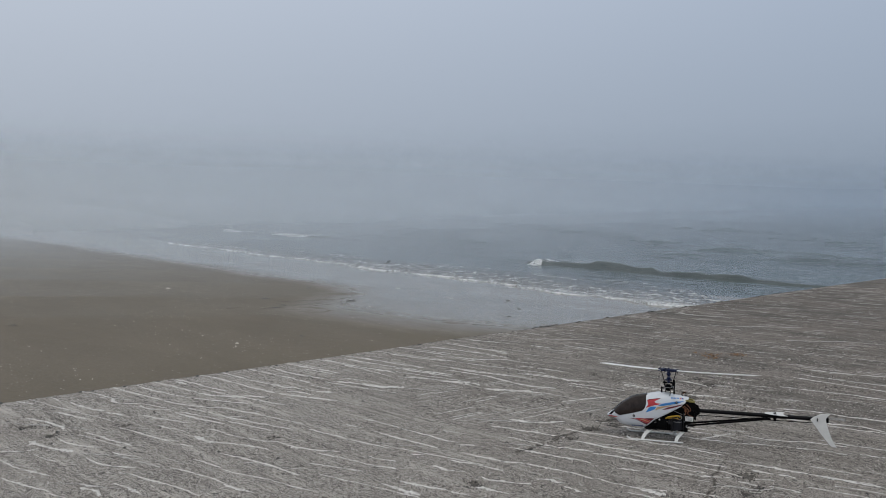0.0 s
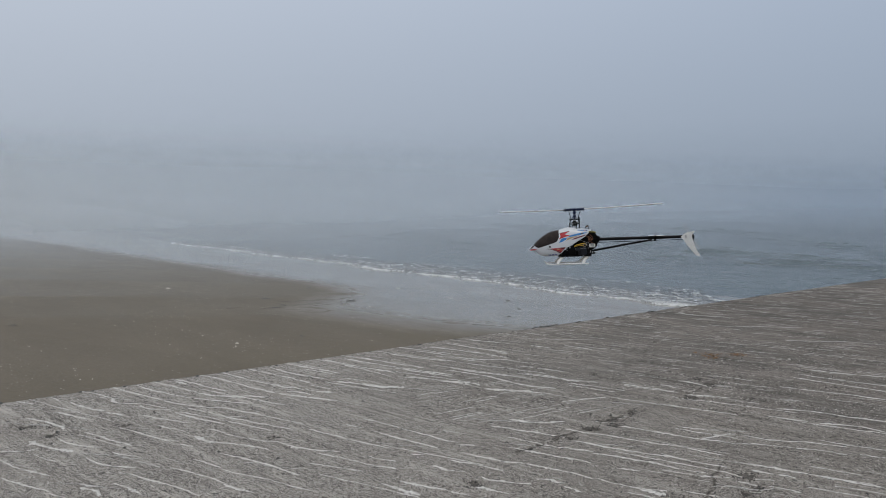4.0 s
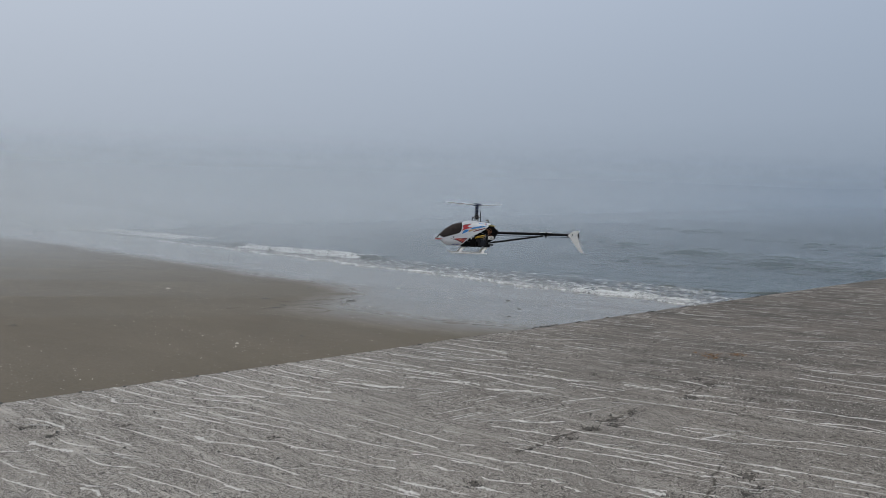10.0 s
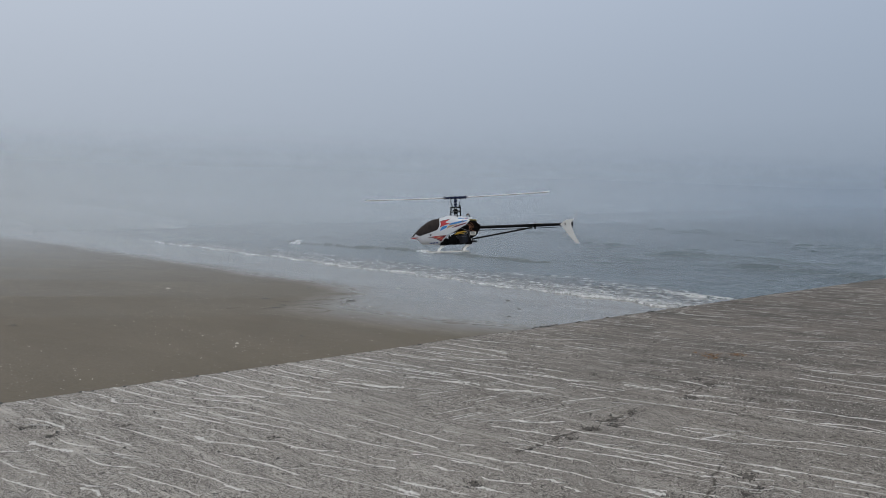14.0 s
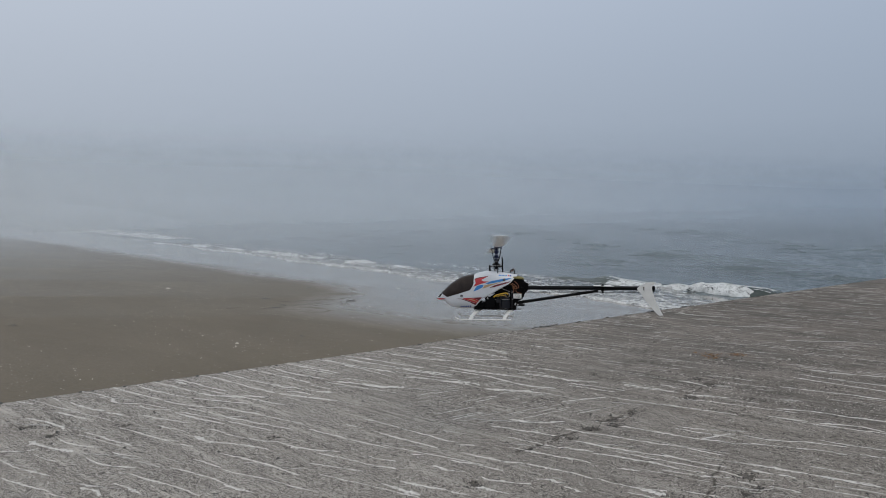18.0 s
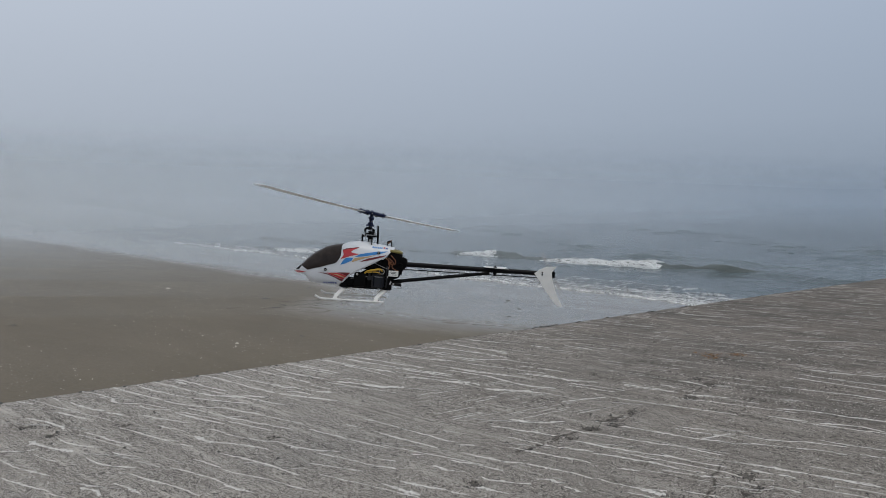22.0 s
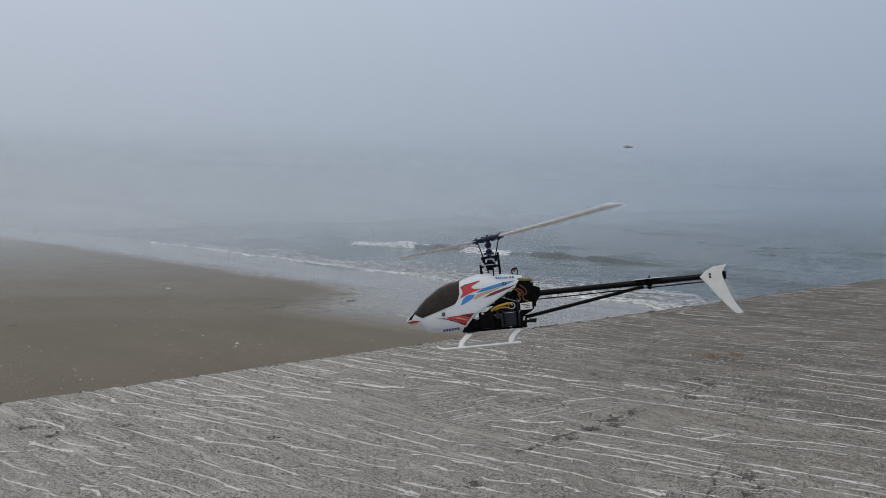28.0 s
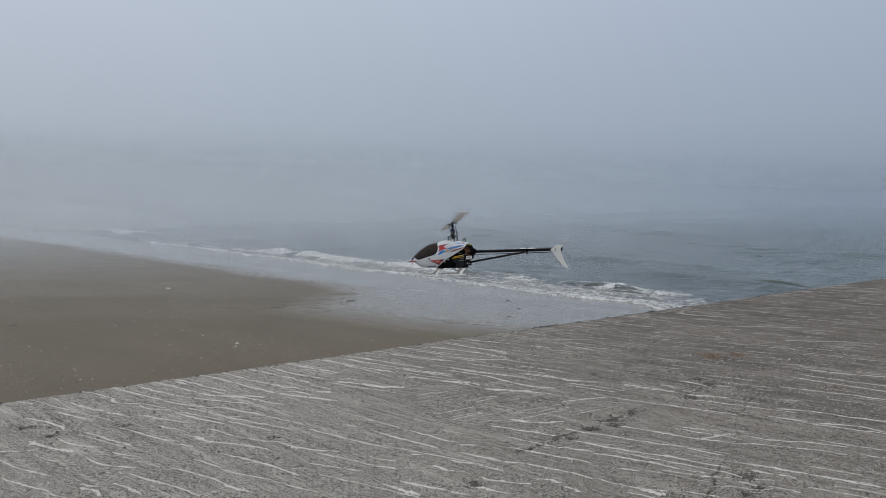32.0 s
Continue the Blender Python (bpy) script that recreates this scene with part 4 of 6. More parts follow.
TOP = ((-0.337, 0.1175), (-0.325, 0.126), (-0.299, 0.147), (-0.275, 0.173), (-0.252, 0.194), (-0.198, 0.229), (-0.160, 0.241), (-0.127, 0.2465), (-0.085, 0.258), (-0.049, 0.2655), (-0.010, 0.264), (0.021, 0.258), (0.070, 0.252), (0.114, 0.245))
LOW = ((-0.337, 0.1115), (-0.315, 0.107), (-0.287, 0.098), (-0.262, 0.073), (-0.244, 0.0635), (-0.180, 0.058), (-0.123, 0.057), (-0.108, 0.0765), (-0.073, 0.116), (-0.002, 0.155), (0.068, 0.196), (0.114, 0.240))
WID = ((-0.337, 0.003), (-0.325, 0.014), (-0.299, 0.034), (-0.252, 0.051), (-0.198, 0.060), (-0.127, 0.066), (-0.049, 0.066), (0.021, 0.059), (0.114, 0.040))


def at(table, x):
    return float(np.interp(x, [q[0] for q in table], [q[1] for q in table]))


def hull_box(x):
    """Centre height, half height and half width of the canopy at x; behind the nose it keeps its full girth and is cut off below."""
    t, w = at(TOP, x), at(WID, x)
    lo = at(LOW, x) if x < -0.123 else 0.057 + (x + 0.123) * 0.25
    return (t + lo) / 2, (t - lo) / 2, w


def hull_y(x, z, p=2.5):
    c, h, w = hull_box(x)
    q = min(1.0, abs((z - c) / max(h, 1e-5)))
    return w * max(0.0, 1 - q ** p) ** (1 / p)


def hull_grid(x0, x1, low, nx, nv, out, p=2.5):
    """The canopy's skin from its lower line on one side over the top to the other."""
    vs, fs = [], []
    for i in range(nx + 1):
        x = x0 + (x1 - x0) * i / nx
        c, h, w = hull_box(x)
        zl = low(x)
        s0 = max(-1.0, min(1.0, (zl - c) / max(h, 1e-5)))
        a0 = math.asin(math.copysign(abs(s0) ** (p / 2), s0))
        for j in range(nv + 1):
            a = a0 + (math.pi - 2 * a0) * j / nv
            ca, sa = math.cos(a), math.sin(a)
            y = -(w + out) * math.copysign(abs(ca) ** (2 / p), ca)
            z = c + (h + out) * math.copysign(abs(sa) ** (2 / p), sa)
            vs.append((x, y, z))
        if i:
            b, k = i * (nv + 1), nv + 1
            fs += [(b - k + j, b + j, b + j + 1, b - k + j + 1) for j in range(nv)]
    return vs, fs


v, f = hull_grid(-0.337, 0.114, lambda x: at(LOW, x), 70, 40, 0.0)
canopy_mesh = mesh_of("canopy", v, f, WHITE, True)
canopy = part("canopy", canopy_mesh, heli, "glossy white canopy with red, blue and tan flashes")
solid = canopy.modifiers.new("thickness", "SOLIDIFY")
solid.thickness, solid.offset = 0.0022, -1.0
GLASS_LOW = ((-0.3005, 0.1455), (-0.294, 0.137), (-0.268, 0.1235), (-0.22, 0.138), (-0.175, 0.152), (-0.140, 0.164), (-0.130, 0.178), (-0.115, 0.212), (-0.113, 0.224), (-0.118, 0.247))
v, f = hull_grid(-0.3005, -0.1135, lambda x: min(at(GLASS_LOW, x), at(TOP, x) - 0.0008), 46, 30, 0.0016)
part("windshield", mesh_of("windshield", v, f, TINT, True), canopy, "dark smoked plastic windshield")


from mathutils.geometry import tessellate_polygon


def decal(name, outline, material, out=0.0012, both=True, label=""):
    """A flat flash of colour wrapped on the canopy; outline in x and z."""
    flat = [Vector((x, 0, z)) for x, z in outline]
    for side in ((-1, 1) if both else (-1,)):
        vs, fs = [], []
        for tri in tessellate_polygon([flat]):
            p, q, r = (flat[k] for k in tri)
            n = max(1, min(12, int(max((p - q).length, (q - r).length, (r - p).length) / 0.006)))
            rows = []
            for s in range(n + 1):
                rows.append([])
                for t in range(n + 1 - s):
                    w = p + (q - p) * (s / n) + (r - p) * (t / n)
                    rows[-1].append(len(vs))
                    vs.append((w.x, side * (hull_y(w.x, w.z) + out), w.z))
            for s in range(n):
                for t in range(n - s):
                    fs.append((rows[s][t], rows[s + 1][t], rows[s][t + 1]))
                    if t < n - s - 1:
                        fs.append((rows[s + 1][t], rows[s + 1][t + 1], rows[s][t + 1]))
        part(name, mesh_of(name, vs, fs, material), canopy, label)


def px(*pts):
    """Outline points of the flashes, from tenths of a millimetre off the shaft and the skids."""
    return [(a / 1e4, b / 1e4) for a, b in pts]


decal("flash", px((-1155, 2226), (-1001, 2265), (-793, 2311), (-440, 2373), (-670, 2257), (-778, 2179), (-678, 2117), (-363, 2102), (-747, 1993), (-993, 1908), (-1224, 1815), (-1093, 2009), (-1117, 2110)), RED, 0.0012, label="red flash")
decal("flash", px((-1178, 2226), (-1001, 2304), (-424, 2404), (-440, 2366), (-793, 2304), (-1001, 2257), (-1155, 2211)), MAROON, 0.0016, label="dark outline")
decal("flash", px((-617, 1955), (-347, 2102), (-1, 2172), (383, 2249), (868, 2280), (537, 2156), (191, 2086), (-193, 2009)), BLUE, 0.0012, label="blue stripe")
decal("flash", px((-1209, 1567), (-1101, 1769), (-1001, 1869), (-847, 1916), (-655, 1916), (-717, 1792), (-978, 1652)), BLUE, 0.0012, label="blue flash")
decal("flash", px((-724, 1714), (-617, 1893), (-424, 1947), (-40, 2009), (383, 2110), (37, 1970), (-270, 1885), (-563, 1769)), GOLD, 0.0012, label="tan flash")
decal("flash", px((-363, 1753), (-55, 1908), (422, 2032), (822, 2117), (668, 2024), (283, 1908), (-70, 1807)), MAROON, 0.0012, label="maroon stripe")
decal("flash", px((-1824, 1172), (-1347, 1203), (-1132, 1156), (-917, 1063), (-1070, 908), (-1332, 1001), (-1617, 1094)), RED, 0.0012, label="red flash")
decal("flash", px((-1324, 1218), (-1040, 1234), (-747, 1242), (-909, 1071), (-1117, 1164)), MAROON, 0.0013, label="maroon flash")
decal("flash", px((-2193, 1164), (-1847, 1156), (-1578, 1071), (-1270, 962), (-1047, 893), (-1132, 807), (-1447, 978), (-1809, 1110)), MAROON, 0.0016, label="dark outline")
decal("flash", px((-1640, 1141), (-1347, 1148), (-1001, 1024), (-1040, 993), (-1347, 1094)), GOLD, 0.0018, label="thin pale line")
decal("nose_mark", px((-3324, 1117), (-3078, 1156), (-2732, 1133), (-2947, 1079), (-3178, 1024)), RED, 0.0012, label="red nose mark")
decal("nose_mark", px((-3255, 1187), (-2993, 1505), (-2940, 1435), (-3101, 1218)), BLACK, 0.0012, label="black nose mark")
# unreadable and brand lettering as bars
for a in range(6):
    decal("lettering_bar", px((-1960 + a * 105, 655 + a * 4), (-1960 + a * 105, 735 + a * 6), (-1885 + a * 105, 738 + a * 6), (-1885 + a * 105, 658 + a * 4)), NAVY, 0.0014)
for a in range(6):
    decal("lettering_bar", px((150 + a * 78, 2395 - a * 3), (150 + a * 78, 2465 - a * 5), (205 + a * 78, 2463 - a * 5), (205 + a * 78, 2393 - a * 3)), BLUE, 0.0016)
decal("lettering_bar", px((650, 2375), (655, 2450), (720, 2445), (715, 2370)), RED, 0.0016)
decal("lettering_bar", px((740, 2370), (745, 2440), (830, 2430), (820, 2362)), NAVY, 0.0016)
for x, z in ((0.0445, 0.2195), (-0.187, 0.131)):
    for side in (-1, 1):
        y = side * hull_y(x, z)
        part("canopy_bolt", rods("canopy_bolt", BLACK, [((x, y * 0.9, z), (x, y + side * 0.005, z), 0.0065)], 14), canopy, "black rubber grommet")
        part("canopy_bolt", rods("canopy_bolt", STEEL, [((x, y, z), (x, y + side * 0.0065, z), 0.0028)], 10), canopy, "steel screw")

FRAME = ((-0.112, 0.054), (-0.120, 0.072), (-0.070, 0.078), (-0.060, 0.105), (-0.02, 0.13), (0.05, 0.17), (0.085, 0.205), (0.105, 0.236), (0.138, 0.224), (0.142, 0.206), (0.173, 0.193), (0.173, 0.162), (0.160, 0.150), (0.138, 0.112), (0.110, 0.098), (0.103, 0.058), (0.092, 0.053))
for y in (-0.034, 0.031):
    part("side_frame", plate("side_frame", BLACK, FRAME, y, y + 0.003), heli, "black moulded side frame")
part("deck", boxes("deck", BLACK, [(-0.03, 0, 0.060, 0.19, 0.066, 0.010), (0.03, 0, 0.145, 0.12, 0.06, 0.008), (-0.09, 0, 0.075, 0.05, 0.07, 0.03), (0.12, 0, 0.19, 0.06, 0.05, 0.05)]), heli)
part("engine", boxes("engine", ALLOY, [(0.045, -0.028, 0.088, 0.052, 0.05, 0.052)] + [(0.045, -0.032, 0.118 + 0.006 * k, 0.05, 0.056, 0.0028) for k in range(4)], 0.002), heli, "dark finned engine block")
part("cylinder_head", rods("cylinder_head", HEAD_BLUE, [((0.052, -0.045, 0.068), (0.052, -0.045, 0.112), 0.026), ((0.052, -0.045, 0.112), (0.052, -0.045, 0.117), 0.022)], 20), heli, "round black engine head")
part("fuel_tank", boxes("fuel_tank", BLACK, [(-0.032, -0.030, 0.093, 0.055, 0.05, 0.062)], 0.008), heli, "dark smoked fuel tank")
part("servo", boxes("servo", BLACK, [(-0.078, -0.034, 0.085, 0.036, 0.02, 0.034), (-0.078, -0.034, 0.088, 0.048, 0.018, 0.004), (-0.078, -0.046, 0.095, 0.022, 0.004, 0.006)]), heli, "black servo")
part("servo", boxes("servo", BLACK, [(0.02, -0.036, 0.165, 0.036, 0.018, 0.03), (0.05, -0.038, 0.178, 0.02, 0.02, 0.02)]), heli, "black servo")
receiver = part("receiver", boxes("receiver", BONE, [(0.116, -0.041, 0.130, 0.046, 0.012, 0.026)], 0.003), heli, "small white receiver box")
for k in range(3):
    part("lettering_bar", boxes("lettering_bar", ALLOY, [(0.114 + 0.003 * k, -0.0473, 0.137 - 0.006 * k, 0.030 - 0.006 * k, 0.0008, 0.0022)], 0.0002), receiver, "grey line of print")
for x, z in ((0.088, 0.152), (0.088, 0.112), (0.118, 0.083), (0.103, 0.083)):
    part("frame_bolt", rods("frame_bolt", STEEL, [((x, -0.034, z), (x, -0.039, z), 0.0042)], 10), heli, "bright frame bolt")
part("clutch_ring", rods("clutch_ring", STEEL, [((0.064, -0.052, 0.137), (0.064, -0.058, 0.137), 0.0125)], 20), heli, "bright clutch ring")
part("clutch_hub", rods("clutch_hub", BLACK, [((0.064, -0.053, 0.137), (0.064, -0.0595, 0.137), 0.0095)], 18), heli, "black clutch hub")
for rib in ((0.060, -0.037, 0.186, 0.10, 0.006, 0.006), (0.125, -0.037, 0.176, 0.05, 0.006, 0.005), (0.150, -0.037, 0.150, 0.006, 0.006, 0.05), (-0.085, -0.040, 0.058, 0.06, 0.008, 0.006)):
    part("side_frame_rib", boxes("side_frame_rib", BLACK, [rib], 0.0015), heli, "moulded rib on the side frame")
for block in ((-0.105, -0.034, 0.066, 0.028, 0.02, 0.022), (0.10, -0.036, 0.066, 0.022, 0.014, 0.024)):
    part("mounting_block", boxes("mounting_block", BLACK, [block], 0.003), heli, "black mounting block")
part("exhaust_elbow", tube("exhaust_elbow", ALLOY, [(0.045, -0.02, 0.085), (0.045, 0.02, 0.082), (0.02, 0.045, 0.075)], 0.010), heli, "dark exhaust elbow")
part("wire", tube("wire", COPPER, [(0.066, -0.037, 0.200), (0.080, -0.040, 0.196), (0.094, -0.042, 0.186), (0.090, -0.042, 0.172), (0.100, -0.042, 0.160), (0.092, -0.042, 0.150)], 0.0022), heli, "rusty orange wire loom")
part("tie_strap", boxes("tie_strap", COPPER, [(0.100, -0.0375, 0.180, 0.012, 0.004, 0.020)], 0.001), heli, "brown cable tie")
for x in (0.091, 0.141):
    part("receiver_strap", boxes("receiver_strap", BLACK, [(x, -0.046, 0.131, 0.0055, 0.008, 0.028)], 0.001), heli)
part("cylinder_band", rods("cylinder_band", STEEL, [((0.052, -0.045, 0.1125), (0.052, -0.045, 0.1145), 0.0262)], 20), heli, "thin bright band on the engine head")
part("glow_plug", rods("glow_plug", STEEL, [((0.052, -0.045, 0.060), (0.052, -0.045, 0.068), 0.006)], 10), heli, "small steel plug")
part("frame_brace", boxes("frame_brace", ALLOY, [(0.086, -0.037, 0.112, 0.007, 0.006, 0.10)], 0.002), heli, "dark alloy upright")
part("carburettor", rods("carburettor", ALLOY, [((0.010, -0.040, 0.105), (0.010, -0.055, 0.105), 0.011), ((0.010, -0.048, 0.105), (0.010, -0.048, 0.127), 0.007)], 14), heli, "dull alloy carburettor")
part("linkage", rods("linkage", STEEL, [((-0.075, -0.049, 0.098), (0.008, -0.052, 0.112), 0.0014)], 6), heli, "thin steel throttle rod")
part("linkage", rods("linkage", STEEL, [((0.03, -0.048, 0.172), (0.085, -0.044, 0.150), 0.0014)], 6), heli, "thin steel control rod")
for lx, lz in ((-0.020, 0.289), (0.022, 0.300)):
    part("ball_link", rods("ball_link", STEEL, [((lx, -0.024, lz - 0.005), (lx, -0.024, lz + 0.005), 0.005)], 10), heli, "bright steel ball link")
part("silencer", rods("silencer", ALLOY, [((0.0, 0.045, 0.075), (0.10, 0.05, 0.075), 0.018), ((0.10, 0.05, 0.075), (0.15, 0.055, 0.07), 0.008)], 16), heli, "dark alloy exhaust silencer")
part("fuel_tube", tube("fuel_tube", YELLOW, [(-0.012, -0.05, 0.125), (0.0, -0.056, 0.137), (0.03, -0.06, 0.143), (0.055, -0.058, 0.148), (0.067, -0.056, 0.142), (0.066, -0.054, 0.128)], 0.0045), heli, "bright yellow fuel tube")
part("fuel_tube", tube("fuel_tube", YELLOW, [(0.0, -0.05, 0.128), (0.02, -0.058, 0.134), (0.05, -0.057, 0.134), (0.06, -0.055, 0.125)], 0.0035), heli, "bright yellow fuel tube")
part("fuel_tube", tube("fuel_tube", OLIVE, [(0.095, -0.03, 0.230), (0.12, -0.035, 0.228), (0.142, -0.03, 0.225), (0.145, 0.0, 0.222), (0.142, 0.03, 0.225), (0.1, 0.03, 0.23)], 0.0062), heli, "olive coiled tube")
part("wire", tube("wire", COPPER, [(0.085, -0.036, 0.20), (0.105, -0.041, 0.19), (0.115, -0.042, 0.175), (0.105, -0.042, 0.165), (0.112, -0.042, 0.15), (0.14, -0.042, 0.142)], 0.0018), heli, "orange wire")
part("wire", tube("wire", COPPER, [(0.10, -0.036, 0.21), (0.112, -0.04, 0.20), (0.125, -0.04, 0.185), (0.118, -0.041, 0.17)], 0.0018), heli, "orange wire")
part("antenna_loop", tube("antenna_loop", BLACK, [(0.085, 0, 0.245), (0.072, -0.005, 0.262), (0.085, -0.008, 0.275), (0.100, -0.005, 0.268), (0.098, 0, 0.248)], 0.0024), heli, "black cable loop")
part("cable_tip", rods("cable_tip", COPPER, [((0.082, 0.0, 0.262), (0.096, 0.0, 0.276), 0.004)], 8), heli, "orange cable end")
part("spur_gear", rods("spur_gear", BONE, [((0.0, 0, 0.178), (0.0, 0, 0.186), 0.055)], 40), heli, "pale main gear")
part("screw", rods("screw", STEEL, [((q[0], -0.034, q[1]), (q[0], -0.0365, q[1]), 0.004) for q in ((0.092, 0.152), (0.09, 0.118), (0.105, 0.09), (-0.06, 0.13))], 8), heli, "bright frame screws")
part("screw", rods("screw", STEEL, [((-0.042, -0.058, 0.121), (-0.048, -0.060, 0.116), 0.0055)], 10), heli, "bright needle valve")

part("tail_boom", rods("tail_boom", CARBON, [((0.14, 0, 0.172), (0.765, 0, 0.172), 0.0108), ((0.555, 0, 0.172), (0.63, 0, 0.172), 0.0118)], 20), heli, "glossy black tail boom tube")
for y in (-0.028, 0.028):
    part("boom_brace", rods("boom_brace", BLACK, [((0.105, y, 0.088), (0.548, y * 0.45, 0.157), 0.0055), ((0.105, y - 0.006, 0.088), (0.105, y + 0.006, 0.088), 0.008)], 10), heli, "black boom support strut")
part("tail_pushrod", rods("tail_pushrod", BLACK, [((0.16, -0.018, 0.150), (0.765, -0.018, 0.153), 0.0022)], 8), heli, "thin black control rod")
part("boom_clamp", boxes("boom_clamp", BLACK, [(0.572, 0, 0.172, 0.016, 0.036, 0.030), (0.572, 0, 0.153, 0.010, 0.030, 0.016), (0.572, -0.010, 0.190, 0.006, 0.006, 0.012)]), heli, "black boom clamp")
bm = bmesh.new()
stab = [(0.520, -0.008), (0.528, -0.022), (0.598, -0.044), (0.630, -0.044), (0.616, -0.014), (0.616, 0.014), (0.630, 0.044), (0.598, 0.044), (0.528, 0.022), (0.520, 0.008)]
face = bm.faces.new([bm.verts.new((x, y, 0.1835 + abs(y) * 0.02)) for x, y in stab])
r = bmesh.ops.extrude_face_region(bm, geom=[face])
for q in (g for g in r["geom"] if isinstance(g, bmesh.types.BMVert)):
    q.co.z += 0.0015
bmesh.ops.triangulate(bm, faces=[g for g in bm.faces if len(g.verts) > 4])
part("horizontal_fin", bm_mesh("horizontal_fin", bm, BONE, False), heli, "white horizontal tail fin")
FIN = [(0.749, 0.1715), (0.770, 0.190), (0.797, 0.2035), (0.815, 0.2060), (0.849, 0.2090), (0.838, 0.195), (0.828, 0.180), (0.831, 0.158), (0.838, 0.136), (0.848, 0.105), (0.864, 0.068), (0.888, 0.030), (0.880, 0.0285), (0.864, 0.0285), (0.848, 0.044), (0.825, 0.072), (0.800, 0.102), (0.775, 0.140)]
tail_fin = part("tail_fin", plate("tail_fin", BONE, FIN, -0.024, -0.020, 0.001), heli, "white swept vertical tail fin")
part("fin_screw", rods("fin_screw", BLACK, [((0.785, -0.0265, 0.178), (0.785, -0.02, 0.178), 0.0038), ((0.785, -0.0265, 0.168), (0.785, -0.02, 0.168), 0.0038)], 10), tail_fin, "black screws")
part("tail_gearbox", boxes("tail_gearbox", BLACK, [(0.800, 0, 0.172, 0.040, 0.038, 0.034), (0.835, 0.0, 0.170, 0.022, 0.030, 0.030)], 0.005), heli, "black tail gearbox")

for side in (-1, 1):
    y = 0.088 * side
    part("skid_runner", tube("skid_runner", BONE, [(-0.222, y, 0.018), (-0.212, y, 0.010), (-0.195, y, 0.0045), (-0.17, y, 0.0045), (0.0, y, 0.0045), (0.084, y, 0.0045)], 0.0048), heli, "white landing skid runner")
for x0, x1 in ((-0.086, -0.135), (0.093, 0.046)):
    vs, fs = [], []
    for i in range(21):
        g = i / 10 - 1
        y = 0.088 * g
        lift = 1 - abs(g) ** 2.2
        xx, zz = x1 + (x0 - x1) * lift ** 1.9, 0.006 + 0.049 * lift
        wd = 0.0085 + 0.003 * lift
        vs += [(xx - wd, y, zz - 0.002), (xx + wd, y, zz - 0.002), (xx + wd, y, zz + 0.003), (xx - wd, y, zz + 0.003)]
        if i:
            b = 4 * i
            fs += [(b - 4 + k, b - 4 + (k + 1) % 4, b + (k + 1) % 4, b + k) for k in range(4)]
    fs += [(3, 2, 1, 0), (80, 81, 82, 83)]
    part("skid_bow", mesh_of("skid_bow", vs, fs, BONE), heli, "white bent landing skid bow")

part("mast", rods("mast", STEEL, [((0, 0, 0.15), (0, 0, 0.388), 0.005)], 12), heli, "steel rotor shaft")
part("swashplate", rods("swashplate", BLACK, [((0, 0, 0.285), (0, 0, 0.293), 0.026), ((0, 0, 0.297), (0, 0, 0.304), 0.021), ((0, 0, 0.275), (0, 0, 0.312), 0.011)] +
     [((0, 0, 0.289), (0.036 * math.cos(a), 0.036 * math.sin(a), 0.289), 0.0035) for a in (0.3, 1.9, 3.4, 5.0)], 20), heli, "black swashplate")
part("swash_ring", rods("swash_ring", STEEL, [((0, 0, 0.2935), (0, 0, 0.2965), 0.0235)], 20), heli, "bright swashplate ring")
part("guide_post", rods("guide_post", BLACK, [((0.034, 0, 0.245), (0.032, 0, 0.338), 0.0042)], 8), heli, "black guide post")
part("guide_post", rods("guide_post", BLACK, [((-0.036, -0.01, 0.255), (-0.036, -0.01, 0.297), 0.004)], 8), heli, "short black ball link")
for a in (0.3, 1.9, 3.4, 5.0):
    part("control_rod", rods("control_rod", BLACK, [((0.030 * math.cos(a), 0.030 * math.sin(a), 0.225), (0.036 * math.cos(a), 0.036 * math.sin(a), 0.289), 0.0028)], 8), heli)

bm = bmesh.new()
box_bm(bm, 0, 0, 0.0, 0.056, 0.022, 0.015, 0.004)
rod_bm(bm, (0, 0, -0.036), (0, 0, 0.002), 0.0085, n=16)
for z, r in ((-0.022, 0.0135), (-0.046, 0.0125), (-0.066, 0.010)):
    bmesh.ops.create_uvsphere(bm, u_segments=14, v_segments=9, radius=r, matrix=Matrix.Translation((0, 0, z)) @ Matrix.Diagonal((1, 1, 0.72, 1)))
box_bm(bm, 0, 0, -0.055, 0.012, 0.040, 0.008, 0.002)
rod_bm(bm, (0, 0, 0.006), (0, 0, 0.014), 0.007, 0.005, n=12)
rotor = part("main_rotor", bm_mesh("main_rotor", bm, BLUE_METAL), heli, "blue anodised rotor head with white blades")
